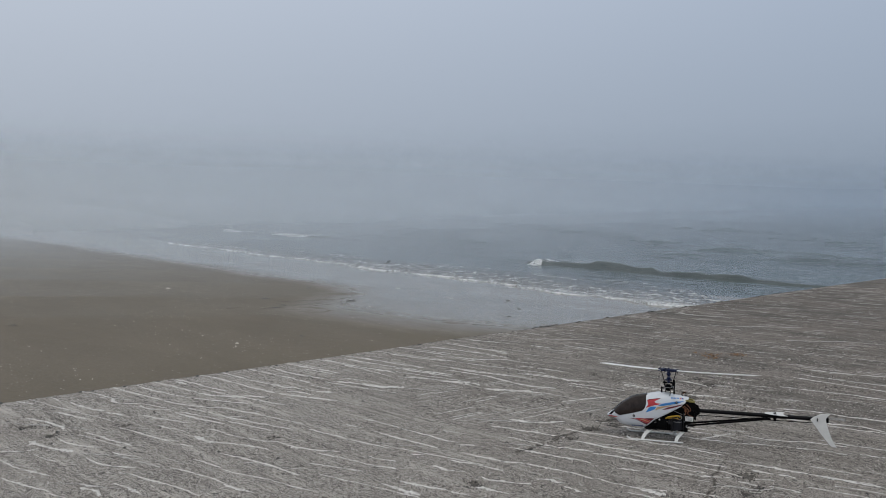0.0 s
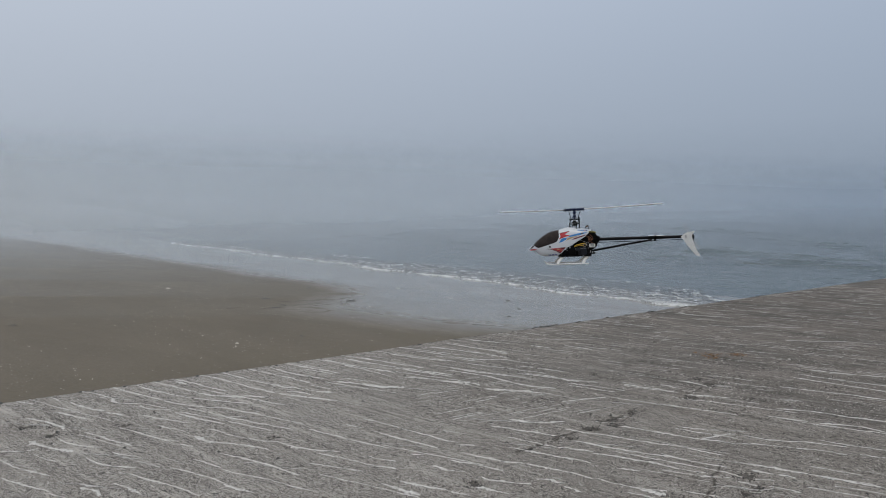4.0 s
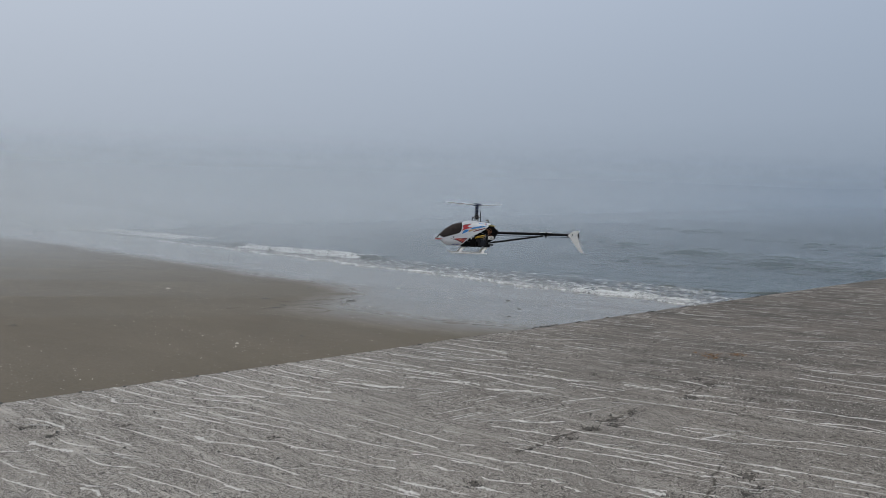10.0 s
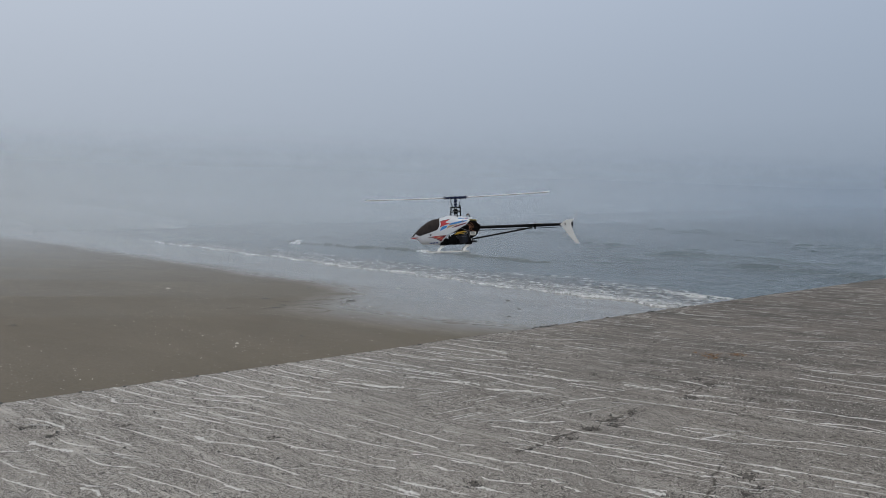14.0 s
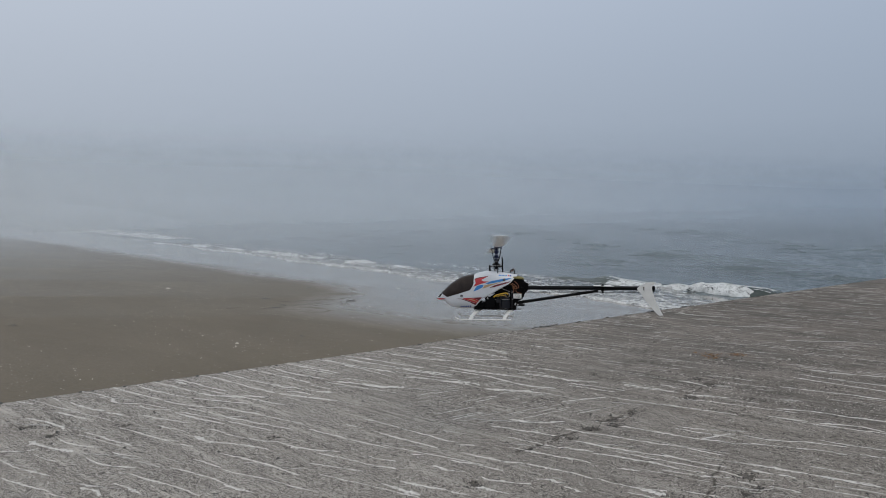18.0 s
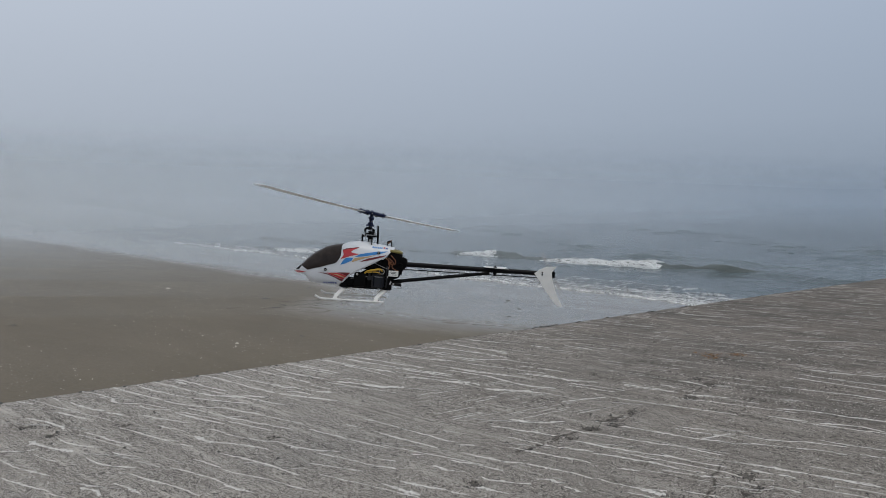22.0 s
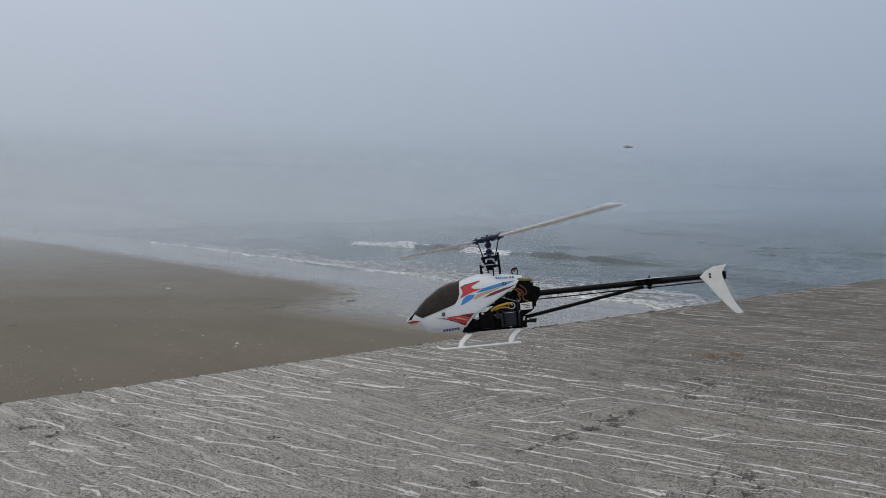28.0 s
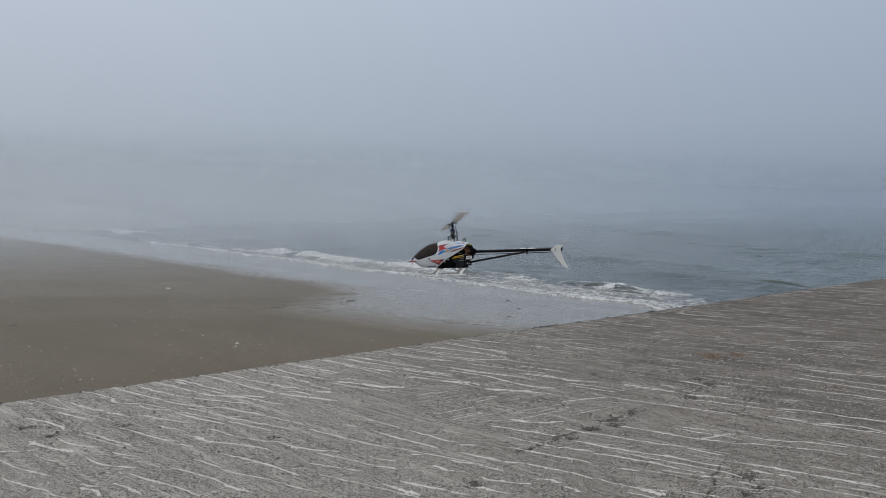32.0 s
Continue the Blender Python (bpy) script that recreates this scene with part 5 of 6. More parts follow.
for side in (1, -1):
    bm = bmesh.new()
    rod_bm(bm, (0.026 * side, 0, 0), (0.074 * side, 0, 0), 0.0095, 0.0085, n=16)
    box_bm(bm, 0.076 * side, 0, 0, 0.022, 0.022, 0.015, 0.002)
    box_bm(bm, 0.036 * side, 0.016 * side, -0.004, 0.014, 0.026, 0.006, 0.001)
    grip = part("blade_grip", bm_mesh("blade_grip", bm, BLUE_METAL), rotor, "blue metal blade grip")
    part("grip_bolt", rods("grip_bolt", BLACK, [((0.078 * side, 0, -0.012), (0.078 * side, 0, 0.013), 0.0035)], 8), rotor, "black grip bolt")
    part("grip_bolt", rods("grip_bolt", BLACK, [((0.032 * side, 0, -0.011), (0.032 * side, 0, 0.011), 0.0055)], 8), rotor, "black grip bolt")
    part("rotor_link", rods("rotor_link", BLACK, [((0.034 * side, 0.026 * side, -0.004), (0.020 * side, 0.014 * side, -0.066), 0.0022), ((0.034 * side, 0.026 * side, -0.009), (0.034 * side, 0.026 * side, 0.002), 0.0042)], 8), rotor, "black link rod")
    part("washout_arm", boxes("washout_arm", BLACK, [(0.020 * side, 0.010 * side, -0.070, 0.034, 0.008, 0.010), (0.034 * side, 0.004 * side, -0.078, 0.008, 0.008, 0.018)], 0.002), rotor, "black mixing arm")
    part("rotor_link", rods("rotor_link", BLACK, [((0.034 * side, 0.004 * side, -0.080), (0.026 * side, 0.002 * side, -0.104), 0.0022)], 8), rotor, "short black link rod")
    part("ball_stud", rods("ball_stud", STEEL, [((0.034 * side, 0.024 * side, -0.003), (0.034 * side, 0.033 * side, -0.003), 0.0026)], 8), rotor, "bright steel ball stud")
    vs, fs = [], []
    prof = ((-0.020, 0.0), (-0.016, 0.0031), (-0.006, 0.0038), (0.010, 0.0031), (0.037, 0.0005), (0.037, -0.0005), (0.010, -0.0027), (-0.006, -0.0031), (-0.016, -0.0025))
    span = (0.070, 0.10, 0.125, 0.155, 0.25, 0.40, 0.55, 0.64, 0.668, 0.680)
    for i, x in enumerate(span):
        wide = min(1.0, 0.48 + 0.52 * max(0.0, (x - 0.085)) / 0.05) * (1.0 if x < 0.65 else 0.86 if x < 0.675 else 0.6)
        twist = radians(0.5)
        for c, h in prof:
            c *= wide
            vs.append((x * side, (c * math.cos(twist) - h * math.sin(twist)) * side, h * math.cos(twist) - c * math.sin(twist) + 0.010 * (x / 0.68) ** 2))
        if i:
            k, b = len(prof), i * len(prof)
            fs += [(b - k + j, b - k + (j + 1) % k, b + (j + 1) % k, b + j) for j in range(k)]
    k = len(prof)
    fs += [tuple(range(k)), tuple(range(len(vs) - k, len(vs)))]
    part("rotor_blade", mesh_of("rotor_blade", vs, fs, BLADE, True), rotor, "white main rotor blade")

bm = bmesh.new()
rod_bm(bm, (0, -0.018, 0), (0, 0.014, 0), 0.007, n=12)
box_bm(bm, 0, 0.004, 0, 0.034, 0.010, 0.012, 0.002)
tail_rotor = part("tail_rotor", bm_mesh("tail_rotor", bm, BLACK), heli, "small two-bladed tail rotor")
for side in (1, -1):
    part("tail_blade", boxes("tail_blade", TAIL_BLADE, [(0.064 * side, 0.004, 0, 0.082, 0.0024, 0.014)], 0.001), tail_rotor, "translucent pale tail rotor blade")

# ---- a gull that crosses the fog ----
gull = new("gull", None)
tagged(gull, "grey gull gliding through fog over the sea", "bird")
gull.scale = (0.68, 0.68, 0.68)
bm = bmesh.new()
bmesh.ops.create_uvsphere(bm, u_segments=16, v_segments=10, radius=1.0)
for q in bm.verts:
    taper = 1 - 0.45 * max(0.0, q.co.x) ** 1.5
    q.co = Vector((q.co.x * 0.23, q.co.y * 0.062 * taper, q.co.z * 0.058 * taper))
part("body", bm_mesh("body", bm, PALE_PLUME), gull, "pale plump body")
bm = bmesh.new()
bmesh.ops.create_uvsphere(bm, u_segments=12, v_segments=8, radius=0.042, matrix=Matrix.Translation((-0.235, 0, 0.02)))
part("head", bm_mesh("head", bm, PALE_PLUME), gull)
part("beak", rods("beak", YELLOW, [((-0.27, 0, 0.015), (-0.315, 0, 0.008), 0.011)], 8), gull, "yellow beak")
part("tail", mesh_of("tail", [(0.18, -0.03, 0), (0.18, 0.03, 0), (0.33, 0.07, 0.005), (0.34, 0, 0.005), (0.33, -0.07, 0.005), (0.2, 0, 0.02), (0.2, 0, -0.012)],
                     [(0, 5, 4), (5, 3, 4), (5, 2, 3), (5, 1, 2), (0, 4, 6), (6, 4, 3), (6, 3, 2), (6, 2, 1)], PALE_PLUME), gull)
wings = []
for side in (-1, 1):
    vs, fs = [], []
    for i, (yy, lead, trail_x, zz) in enumerate(((0.03, -0.10, 0.10, 0.02), (0.20, -0.15, 0.07, 0.05), (0.36, -0.13, 0.06, 0.055), (0.50, -0.07, 0.06, 0.04), (0.64, 0.03, 0.09, 0.015))):
        vs += [(lead, yy * side, zz), ((lead + trail_x) / 2, yy * side, zz + 0.014), (trail_x, yy * side, zz - 0.003), ((lead + trail_x) / 2, yy * side, zz - 0.008)]
        if i:
            b = 4 * i
            fs += [(b - 4 + k, b - 4 + (k + 1) % 4, b + (k + 1) % 4, b + k) for k in range(4)]
    fs += [(0, 1, 2, 3), (16, 17, 18, 19)]
    wings.append(part("wing", mesh_of("wing", vs, fs, PLUME, True), gull, "grey wing with darker tip"))

# ---- a small dark bird that darts past at the start ----
swallow = new("small_bird", None)
tagged(swallow, "tiny dark bird darting through the fog", "bird")
swallow.scale = (0.75, 0.75, 0.75)
bm = bmesh.new()
bmesh.ops.create_uvsphere(bm, u_segments=10, v_segments=8, radius=1.0, matrix=Matrix.Diagonal((0.075, 0.02, 0.019, 1)))
part("body", bm_mesh("body", bm, DARK_PLUME), swallow, "slim dark body")
for side in (-1, 1):
    part("wing", mesh_of("wing", [(-0.03, 0.01 * side, 0.004), (0.035, 0.01 * side, 0.004), (0.03, 0.07 * side, 0.02), (0.06, 0.14 * side, 0.01), (0.0, 0.08 * side, 0.022), (0.01, 0.05 * side, 0.008)],
                          [(0, 1, 2, 4), (4, 2, 3), (0, 5, 1), (1, 5, 2), (2, 5, 3), (3, 5, 4), (4, 5, 0)], DARK_PLUME), swallow, "narrow pointed wing")
part("tail", mesh_of("tail", [(0.06, -0.012, 0), (0.06, 0.012, 0), (0.13, 0.022, 0.002), (0.10, 0, 0.001), (0.13, -0.022, 0.002), (0.07, 0, 0.008)],
                     [(0, 5, 4), (5, 3, 4), (5, 2, 3), (5, 1, 2), (0, 4, 3), (0, 3, 2, 1)], DARK_PLUME), swallow, "forked tail")

# ---- cement ridges raked across the slipway, in a slight slant ----
rr = random.Random(21)


def ridge_strip(x0, x1, y0, slant, seed, wide, bow=0.0):
    """A ragged ridge, steep on both flanks, its width and height uneven, with torn teeth along its edges."""
    vs, fs = [], []
    length = (x1 - x0) / math.cos(slant)
    n = max(6, int(length / (0.011 if wide > 0.004 else 0.018)))
    jag = random.Random(int(seed * 1000) + 5)
    for i in range(n + 1):
        d = length * i / n
        off = 0.005 * float(wobble(d, seed, 5.0)) + 0.004 * float(wobble(d, seed + 1, 17.0)) + bow * (1 - (2 * i / n - 1) ** 2)
        x, y = x0 + d * math.cos(slant) - off * math.sin(slant), y0 + d * math.sin(slant) + off * math.cos(slant)
        w = wide * max(0.15, 0.80 + 0.45 * float(wobble(d, seed + 2, 6.0)) + 0.45 * float(wobble(d, seed + 4, 31.0))) * min(1.0, 0.3 + 10 * min(i, n - i) / n)
        lo = w * jag.uniform(0.5, 1.3) * (2.2 if jag.random() < 0.12 else 1.0)
        up = w * jag.uniform(0.5, 1.3) * (1.9 if jag.random() < 0.10 else 1.0)
        z = float(ramp_height(np.array([[x]]), np.array([[y]]))[0, 0])
        h = 0.002 + (0.32 * w + 0.001) * jag.uniform(0.5, 1.35)
        vs += [(x - q * math.sin(slant), y + q * math.cos(slant), z + up_z) for q, up_z in ((-lo, -0.002), (-lo * 0.5, h), (up * 0.55, h * 0.8), (up, -0.002))]
        if i:
            b = 4 * i
            fs += [(b - 4 + k, b + k, b + k + 1, b - 3 + k) for k in range(3)]
    return vs, fs


far_v, far_f = [], []


def lay_ridge(x0, x1, y0, slant, seed, wide, joined=False, bow=0.0):
    """A ridge near the viewer is a part of its own; those further off or faint share one mesh."""
    vs, fs = ridge_strip(x0, x1, y0, slant, seed, wide, bow)
    if not joined and -1.2 < y0 < 4.5 + 0.3 * x0 and x0 < 5.2 and wide > 0.004:
        part("cement_ridge", crested(mesh_of("cement_ridge", vs, fs, PASTE, True), (0, 1, 1, 0)), slipway)
    else:
        b = len(far_v)
        far_v.extend(vs)
        far_f.extend(tuple(q + b for q in g) for g in fs)


# the ridges that stand out: place in the slipway's plan, length, slant in degrees, half width and bow in millimetres
RAKED = []
RAKED.append(((1.57, -0.45, 0.34, 17, 7, -3), (1.28, -0.37, 0.41, 13, 7, -22), (1.13, -0.33, 0.18, 56, 7, -31), (1.94, -0.24, 0.16, 11, 14, 15), (1.31, -0.22, 0.19, 12, 5, -13), (1.04, -0.16, 0.36, 16, 14, -23), (1.98, -0.11, 0.22, 8, 9, 6), (1.51, -0.05, 0.35, 18, 8, -35), (1.07, -0.03, 0.34, 17, 8, -37), (1.85, -0.03, 0.55, 14, 7, 16), (0.54, -0.02, 0.39, 13, 18, 21), (0.06, 0.08, 0.16, 18, 8, 0), (1.52, 0.08, 0.19, 21, 8, -8), (1.06, 0.12, 0.43, 11, 8, 1), (0.49, 0.16, 0.3, 14, 12, 6), (1.94, 0.18, 0.4, 12, 7, 11)))
RAKED.append(((2.32, 0.25, 0.19, 12, 9, -9), (0.06, 0.27, 0.15, 8, 8, 0), (1.08, 0.3, 0.39, 10, 9, 5), (0.3, 0.32, 0.37, 11, 13, -17), (1.91, 0.33, 0.2, 9, 6, 2), (2.14, 0.35, 0.29, 18, 7, -11), (1.47, 0.36, 0.09, 32, 14, 0), (0.7, 0.39, 0.14, 21, 9, 0), (1.62, 0.4, 0.09, 18, 11, 0), (2.43, 0.43, 0.23, 15, 6, -7), (0.01, 0.47, 0.42, 12, 12, 31), (1.9, 0.47, 0.56, 10, 8, 25), (1.18, 0.49, 0.22, 13, 7, 0), (0.9, 0.53, 0.35, 18, 8, -6), (1.52, 0.54, 0.25, 12, 14, -31), (0.38, 0.56, 0.25, 18, 17, -66)))
RAKED.append(((1.74, 0.57, 0.3, 24, 14, 9), (0.66, 0.62, 0.23, 23, 10, -49), (1.45, 0.66, 0.13, 13, 9, 0), (1.59, 0.68, 0.35, 22, 7, -25), (0.98, 0.69, 0.44, 13, 8, -9), (0.05, 0.7, 0.6, 9, 11, -7), (0.96, 0.7, 0.33, 9, 9, -6), (2.33, 0.71, 0.31, 22, 6, 4), (2.8, 0.78, 0.23, 7, 14, -2), (0.64, 0.79, 0.47, 25, 10, -39), (0.9, 0.81, 0.38, 11, 8, -6), (1.91, 0.81, 0.39, 19, 8, -41), (2.23, 0.84, 0.33, 12, 8, 11), (0.08, 0.85, 0.62, 10, 11, -23), (1.22, 0.86, 0.58, 15, 8, -2), (2.83, 0.87, 0.24, 17, 10, -5)))
RAKED.append(((2.55, 0.91, 0.15, 28, 8, 0), (3.09, 0.93, 0.09, 21, 9, 0), (0.69, 0.96, 0.42, 27, 10, 4), (1.02, 0.98, 0.72, 11, 8, 7), (0.05, 0.99, 0.52, 8, 11, 3), (2.44, 1, 0.17, 17, 7, -14), (0.57, 1.06, 0.37, 27, 11, -21), (3.12, 1.07, 0.17, 13, 9, 1), (1.82, 1.08, 0.61, 9, 9, -11), (2.85, 1.12, 0.12, 31, 8, 0), (0.74, 1.14, 0.17, 33, 14, 0), (2.78, 1.14, 0.09, 0, 13, 0), (0.07, 1.16, 0.58, 7, 11, -4), (2.57, 1.18, 0.07, 34, 7, 0), (3.05, 1.19, 0.13, 18, 10, -19), (3.19, 1.22, 0.11, 41, 6, 0)))
RAKED.append(((0.85, 1.25, 0.16, 35, 14, 0), (2.77, 1.26, 0.31, 13, 6, 10), (1.89, 1.3, 0.12, 9, 8, 0), (2.1, 1.33, 0.49, 5, 7, -5), (3.25, 1.36, 0.14, 21, 10, 5), (0.05, 1.37, 0.29, 10, 10, 0), (3.4, 1.38, 0.1, -6, 6, 0), (2.75, 1.4, 0.34, 17, 8, -19), (0.28, 1.41, 0.62, 5, 11, -9), (0.95, 1.47, 0.47, 21, 14, -7), (1.86, 1.47, 0.66, 3, 9, 0), (2.63, 1.5, 0.08, 40, 7, 0), (2.51, 1.5, 0.06, 18, 7, 0), (3.08, 1.5, 0.36, 9, 8, 16), (0.06, 1.55, 0.8, 6, 12, -33), (0.93, 1.55, 0.22, 13, 11, 35)))
RAKED.append(((3.44, 1.58, 0.33, 18, 6, -40), (2.84, 1.66, 0.47, 13, 7, 2), (0.95, 1.69, 0.23, 20, 11, -28), (0.07, 1.77, 0.74, 5, 12, 7), (3.44, 1.79, 0.1, 24, 13, 0), (2.71, 1.81, 0.5, 15, 9, -30), (3.21, 1.91, 0.38, 15, 11, 13), (2.49, 1.92, 0.46, 16, 12, -3), (0.12, 1.94, 0.64, 6, 12, -33), (3.77, 1.99, 0.14, 36, 10, 0), (0.9, 2.01, 0.49, 23, 19, -1), (3.55, 2.01, 0.22, 10, 6, -12), (3, 2.04, 0.57, 15, 10, -35), (3.93, 2.05, 0.09, 18, 6, 0), (1.15, 2.09, 0.28, 38, 23, -41), (4.06, 2.09, 0.14, 12, 6, 5)))
RAKED.append(((0.36, 2.11, 0.3, 12, 10, 0), (2.46, 2.12, 0.35, 39, 22, -69), (0.09, 2.14, 0.58, 8, 11, 3), (3.46, 2.18, 0.34, 7, 8, -15), (2.83, 2.2, 0.6, 14, 9, 1), (3.9, 2.28, 0.12, 5, 8, -7), (4.26, 2.31, 0.23, 18, 6, 11), (3.79, 2.34, 0.35, 13, 11, 6), (3.37, 2.35, 0.34, 10, 7, 12), (4.13, 2.42, 0.33, 9, 10, 4), (0.38, 2.48, 0.64, -4, 10, 11), (0.12, 2.49, 0.81, 6, 11, -15), (1.1, 2.5, 0.39, 27, 10, 2), (3.02, 2.51, 0.47, 12, 11, -7), (1.42, 2.59, 0.31, 27, 16, 63), (3.48, 2.6, 0.3, 75, 9, 14)))
RAKED.append(((3.48, 2.61, 0.13, 32, 7, 0), (0.19, 2.66, 1.12, 10, 11, -23), (1.8, 2.67, 0.48, 29, 17, 13), (0.79, 2.7, 0.55, 12, 10, -9), (3.7, 2.75, 0.22, 22, 7, -7), (2.41, 2.76, 0.39, 71, 11, -4), (3.26, 2.76, 0.17, 25, 6, 0), (0.24, 2.81, 0.7, 7, 11, -23), (3.92, 2.84, 0.25, 18, 7, 16), (3.61, 2.89, 0.31, 22, 7, -44), (1.13, 2.96, 0.62, 4, 12, 33), (1.75, 3, 0.39, 12, 12, -43), (3.9, 3.01, 0.22, 21, 7, -11), (1.1, 3.06, 0.52, 12, 10, -18), (0.27, 3.12, 0.59, 13, 12, -19), (1.64, 3.34, 0.42, 4, 12, 57)))
RAKED.append(((0.31, 3.4, 0.39, 13, 12, 0), (3.54, 3.44, 0.23, 15, 8, 4), (0.73, 3.45, 0.5, 34, 12, -69), (3.83, 3.51, 0.36, 14, 8, 55), (2.41, 3.58, 0.4, 9, 15, 7), (0.23, 3.66, 0.9, 8, 12, 45), (2.86, 3.67, 0.3, 20, 17, -28), (3.5, 3.7, 0.42, 17, 10, 39), (2.59, 3.8, 0.15, -8, 8, 0), (3.9, 3.82, 0.22, 18, 10, 9), (0.86, 3.93, 0.11, 15, 10, 0), (0.19, 3.94, 0.74, 5, 12, -6), (2.61, 4.04, 0.28, -4, 8, 42), (0.19, 4.28, 0.43, 21, 13, 0), (3.24, 4.45, 0.45, 14, 8, -7), (2.8, 4.49, 0.2, 3, 8, 0)))
RAKED.append(((0.8, 4.52, 0.23, 5, 10, 0), (3.68, 4.56, 0.25, 7, 8, 0), (1.02, 4.79, 0.33, -2, 10, 0), (3.18, 4.91, 0.67, -1, 8, -7), (0.56, 4.93, 0.6, 47, 11, -60), (3.16, 5.09, 0.64, 4, 8, -28), (0.23, 5.16, 0.27, 0, 11, 0), (3.14, 5.37, 0.58, 17, 9, -41), (0.48, 5.4, 0.24, -7, 11, 0), (0.17, 6.36, 0.24, 0, 13, 0), (1.08, 6.37, 0.13, 9, 12, 0), (0.19, 6.83, 0.74, -4, 13, -40), (2.36, 6.98, 0.66, 41, 11, 0), (0.07, 7.44, 0.37, 22, 14, 0), (1.5, 7.68, 0.81, 42, 13, 0), (0.33, 8.52, 0.68, -3, 21, -155)))
RAKED.append(((0.67, 14.94, 0.59, 4, 30, 0),))
for bay in RAKED:
    for x, y, run, slant, wide, bow in bay:
        lay_ridge(x, x + run * math.cos(radians(slant)), y, radians(slant), x * 7 + y * 3, wide * 0.00105, y > 6, bow * 0.001)
# fainter ones between them, and on down the slope
y = -3.2
while y < 17:
    x = rr.uniform(0.01, 0.10)
    lead = y
    while x < 6.5:
        run = rr.uniform(0.15, 0.9) if lead < 3.5 else rr.uniform(0.10, 0.45)
        slant = radians(13 + rr.uniform(-1.8, 1.8))
        patch = 1.3 < x < 2.9 and 1.4 < lead < 3.0
        if not patch and rr.random() < (0.30 if -0.5 < lead + 0.3 * x < 2.4 else 0.5 if -0.5 < lead + 0.3 * x < 3.9 else 0.55 - 0.04 * min(x, 5.0)):
            lay_ridge(x, x + run, lead, slant, rr.uniform(0, 50), rr.uniform(0.003, 0.0068) * (1 if lead < 4 else 1.1), lead > 3.6 or lead < -0.6)
        gap = rr.uniform(0.05, 0.4)
        lead += (run + gap) * math.tan(slant) + rr.uniform(-0.03, 0.03)
        x += run + gap
    y += rr.uniform(0.10, 0.17)
for i in range(16):
    x, y = rr.uniform(0.1, 4.6), rr.uniform(-0.5, 4.2)
    lay_ridge(x, x + rr.uniform(0.06, 0.2), y, radians(rr.uniform(4, 24)), i * 2.1, rr.uniform(0.008, 0.018), i % 2 == 0)
# a patch raked the other way
for i in range(60):
    x, y, slant = rr.uniform(1.45, 2.9), rr.uniform(1.85, 2.8), radians(85 + rr.uniform(-5, 4))
    lay_ridge(x, x + rr.uniform(0.08, 0.42) * math.cos(slant), y, slant, i * 1.3, rr.uniform(0.0022, 0.0055), i % 2 == 0)
tagged(part("cement_ridges", crested(mesh_of("cement_ridges", far_v, far_f, FAR_PASTE, True), (0, 1, 1, 0)), slipway, "pale cement ridges raked across the slipway"), kind="stuff")


# worn pits and cracked joints: dark aggregate shows in the hollows
def pit_mesh(px_, py_, r):
    vs, fs = [(px_, py_)], []
    for k in range(20):
        a = k * math.tau / 20
        q = 0.72 * r * (0.75 + 0.45 * float(wobble(a, px_ * 3, 2.0)) + 0.25 * math.sin(5 * a + px_ * 9))
        vs.append((px_ + q * 0.75 * math.cos(a), py_ + q * 1.1 * math.sin(a)))
        fs.append((0, k + 1, (k + 1) % 20 + 1))
    co = [(x, y, float(ramp_height(np.array([[x]]), np.array([[y]]))[0, 0]) + 0.005) for x, y in vs]
    return mesh_of("worn_pit", co, fs, PIT)


for a, b, r, d in PITS:
    part("worn_pit", pit_mesh(a, b, r), slipway, "dark worn pit in concrete")
for line in SEAMS:
    vs, fs = [], []
    for (ax, ay), (bx, by) in zip(line, line[1:]):
        n = int(math.hypot(bx - ax, by - ay) / 0.04)
        for i in range(n):
            x, y = ax + (bx - ax) * i / n, ay + (by - ay) * i / n
            x += 0.02 * float(wobble(y, 15, 7.0)) + 0.012 * float(wobble(y, 19, 23.0))
            w = (0.013 if y < 4.2 and line is SEAMS[0] else 0.007) * max(0.02, 0.35 + 1.0 * float(wobble(y, 23, 3.1)) + 0.6 * float(wobble(y, 25, 17.0)))
            z = float(ramp_height(np.array([[x]]), np.array([[y]]))[0, 0]) + 0.004
            vs += [(x - w, y, z), (x + w, y, z)]
            if len(vs) > 2:
                c = len(vs)
                fs.append((c - 4, c - 3, c - 1, c - 2))
    part("cracked_joint", mesh_of("cracked_joint", vs, fs, PIT), slipway, "dark cracked joint between concrete bays")


SMEARS = ((0.68, -0.05, 0.45, 0.035), (0.95, 0.12, 0.30, 0.02), (1.12, 1.95, 0.55, 0.03), (1.45, 2.25, 0.45, 0.02), (2.1, 2.75, 0.5, 0.02), (2.45, 2.05, 0.55, 0.03), (2.62, 2.2, 0.35, 0.02),
          (1.6, 0.05, 0.35, 0.025), (1.95, -0.2, 0.3, 0.03), (2.4, 1.25, 0.3, 0.02), (3.65, 2.68, 0.22, 0.05), (3.5, 2.9, 0.25, 0.03), (3.2, 2.1, 0.3, 0.02), (0.35, 0.55, 0.4, 0.02), (2.25, 0.55, 0.35, 0.02),
          (1.9, 2.95, 0.4, 0.018), (1.3, 0.9, 0.3, 0.02), (4.0, 2.0, 0.3, 0.02), (2.75, 3.05, 0.4, 0.018), (2.9, 1.75, 0.3, 0.02))

# loose dark chips: thick in the worn hollows, thinly strewn elsewhere
chip_v, chip_f = [], []


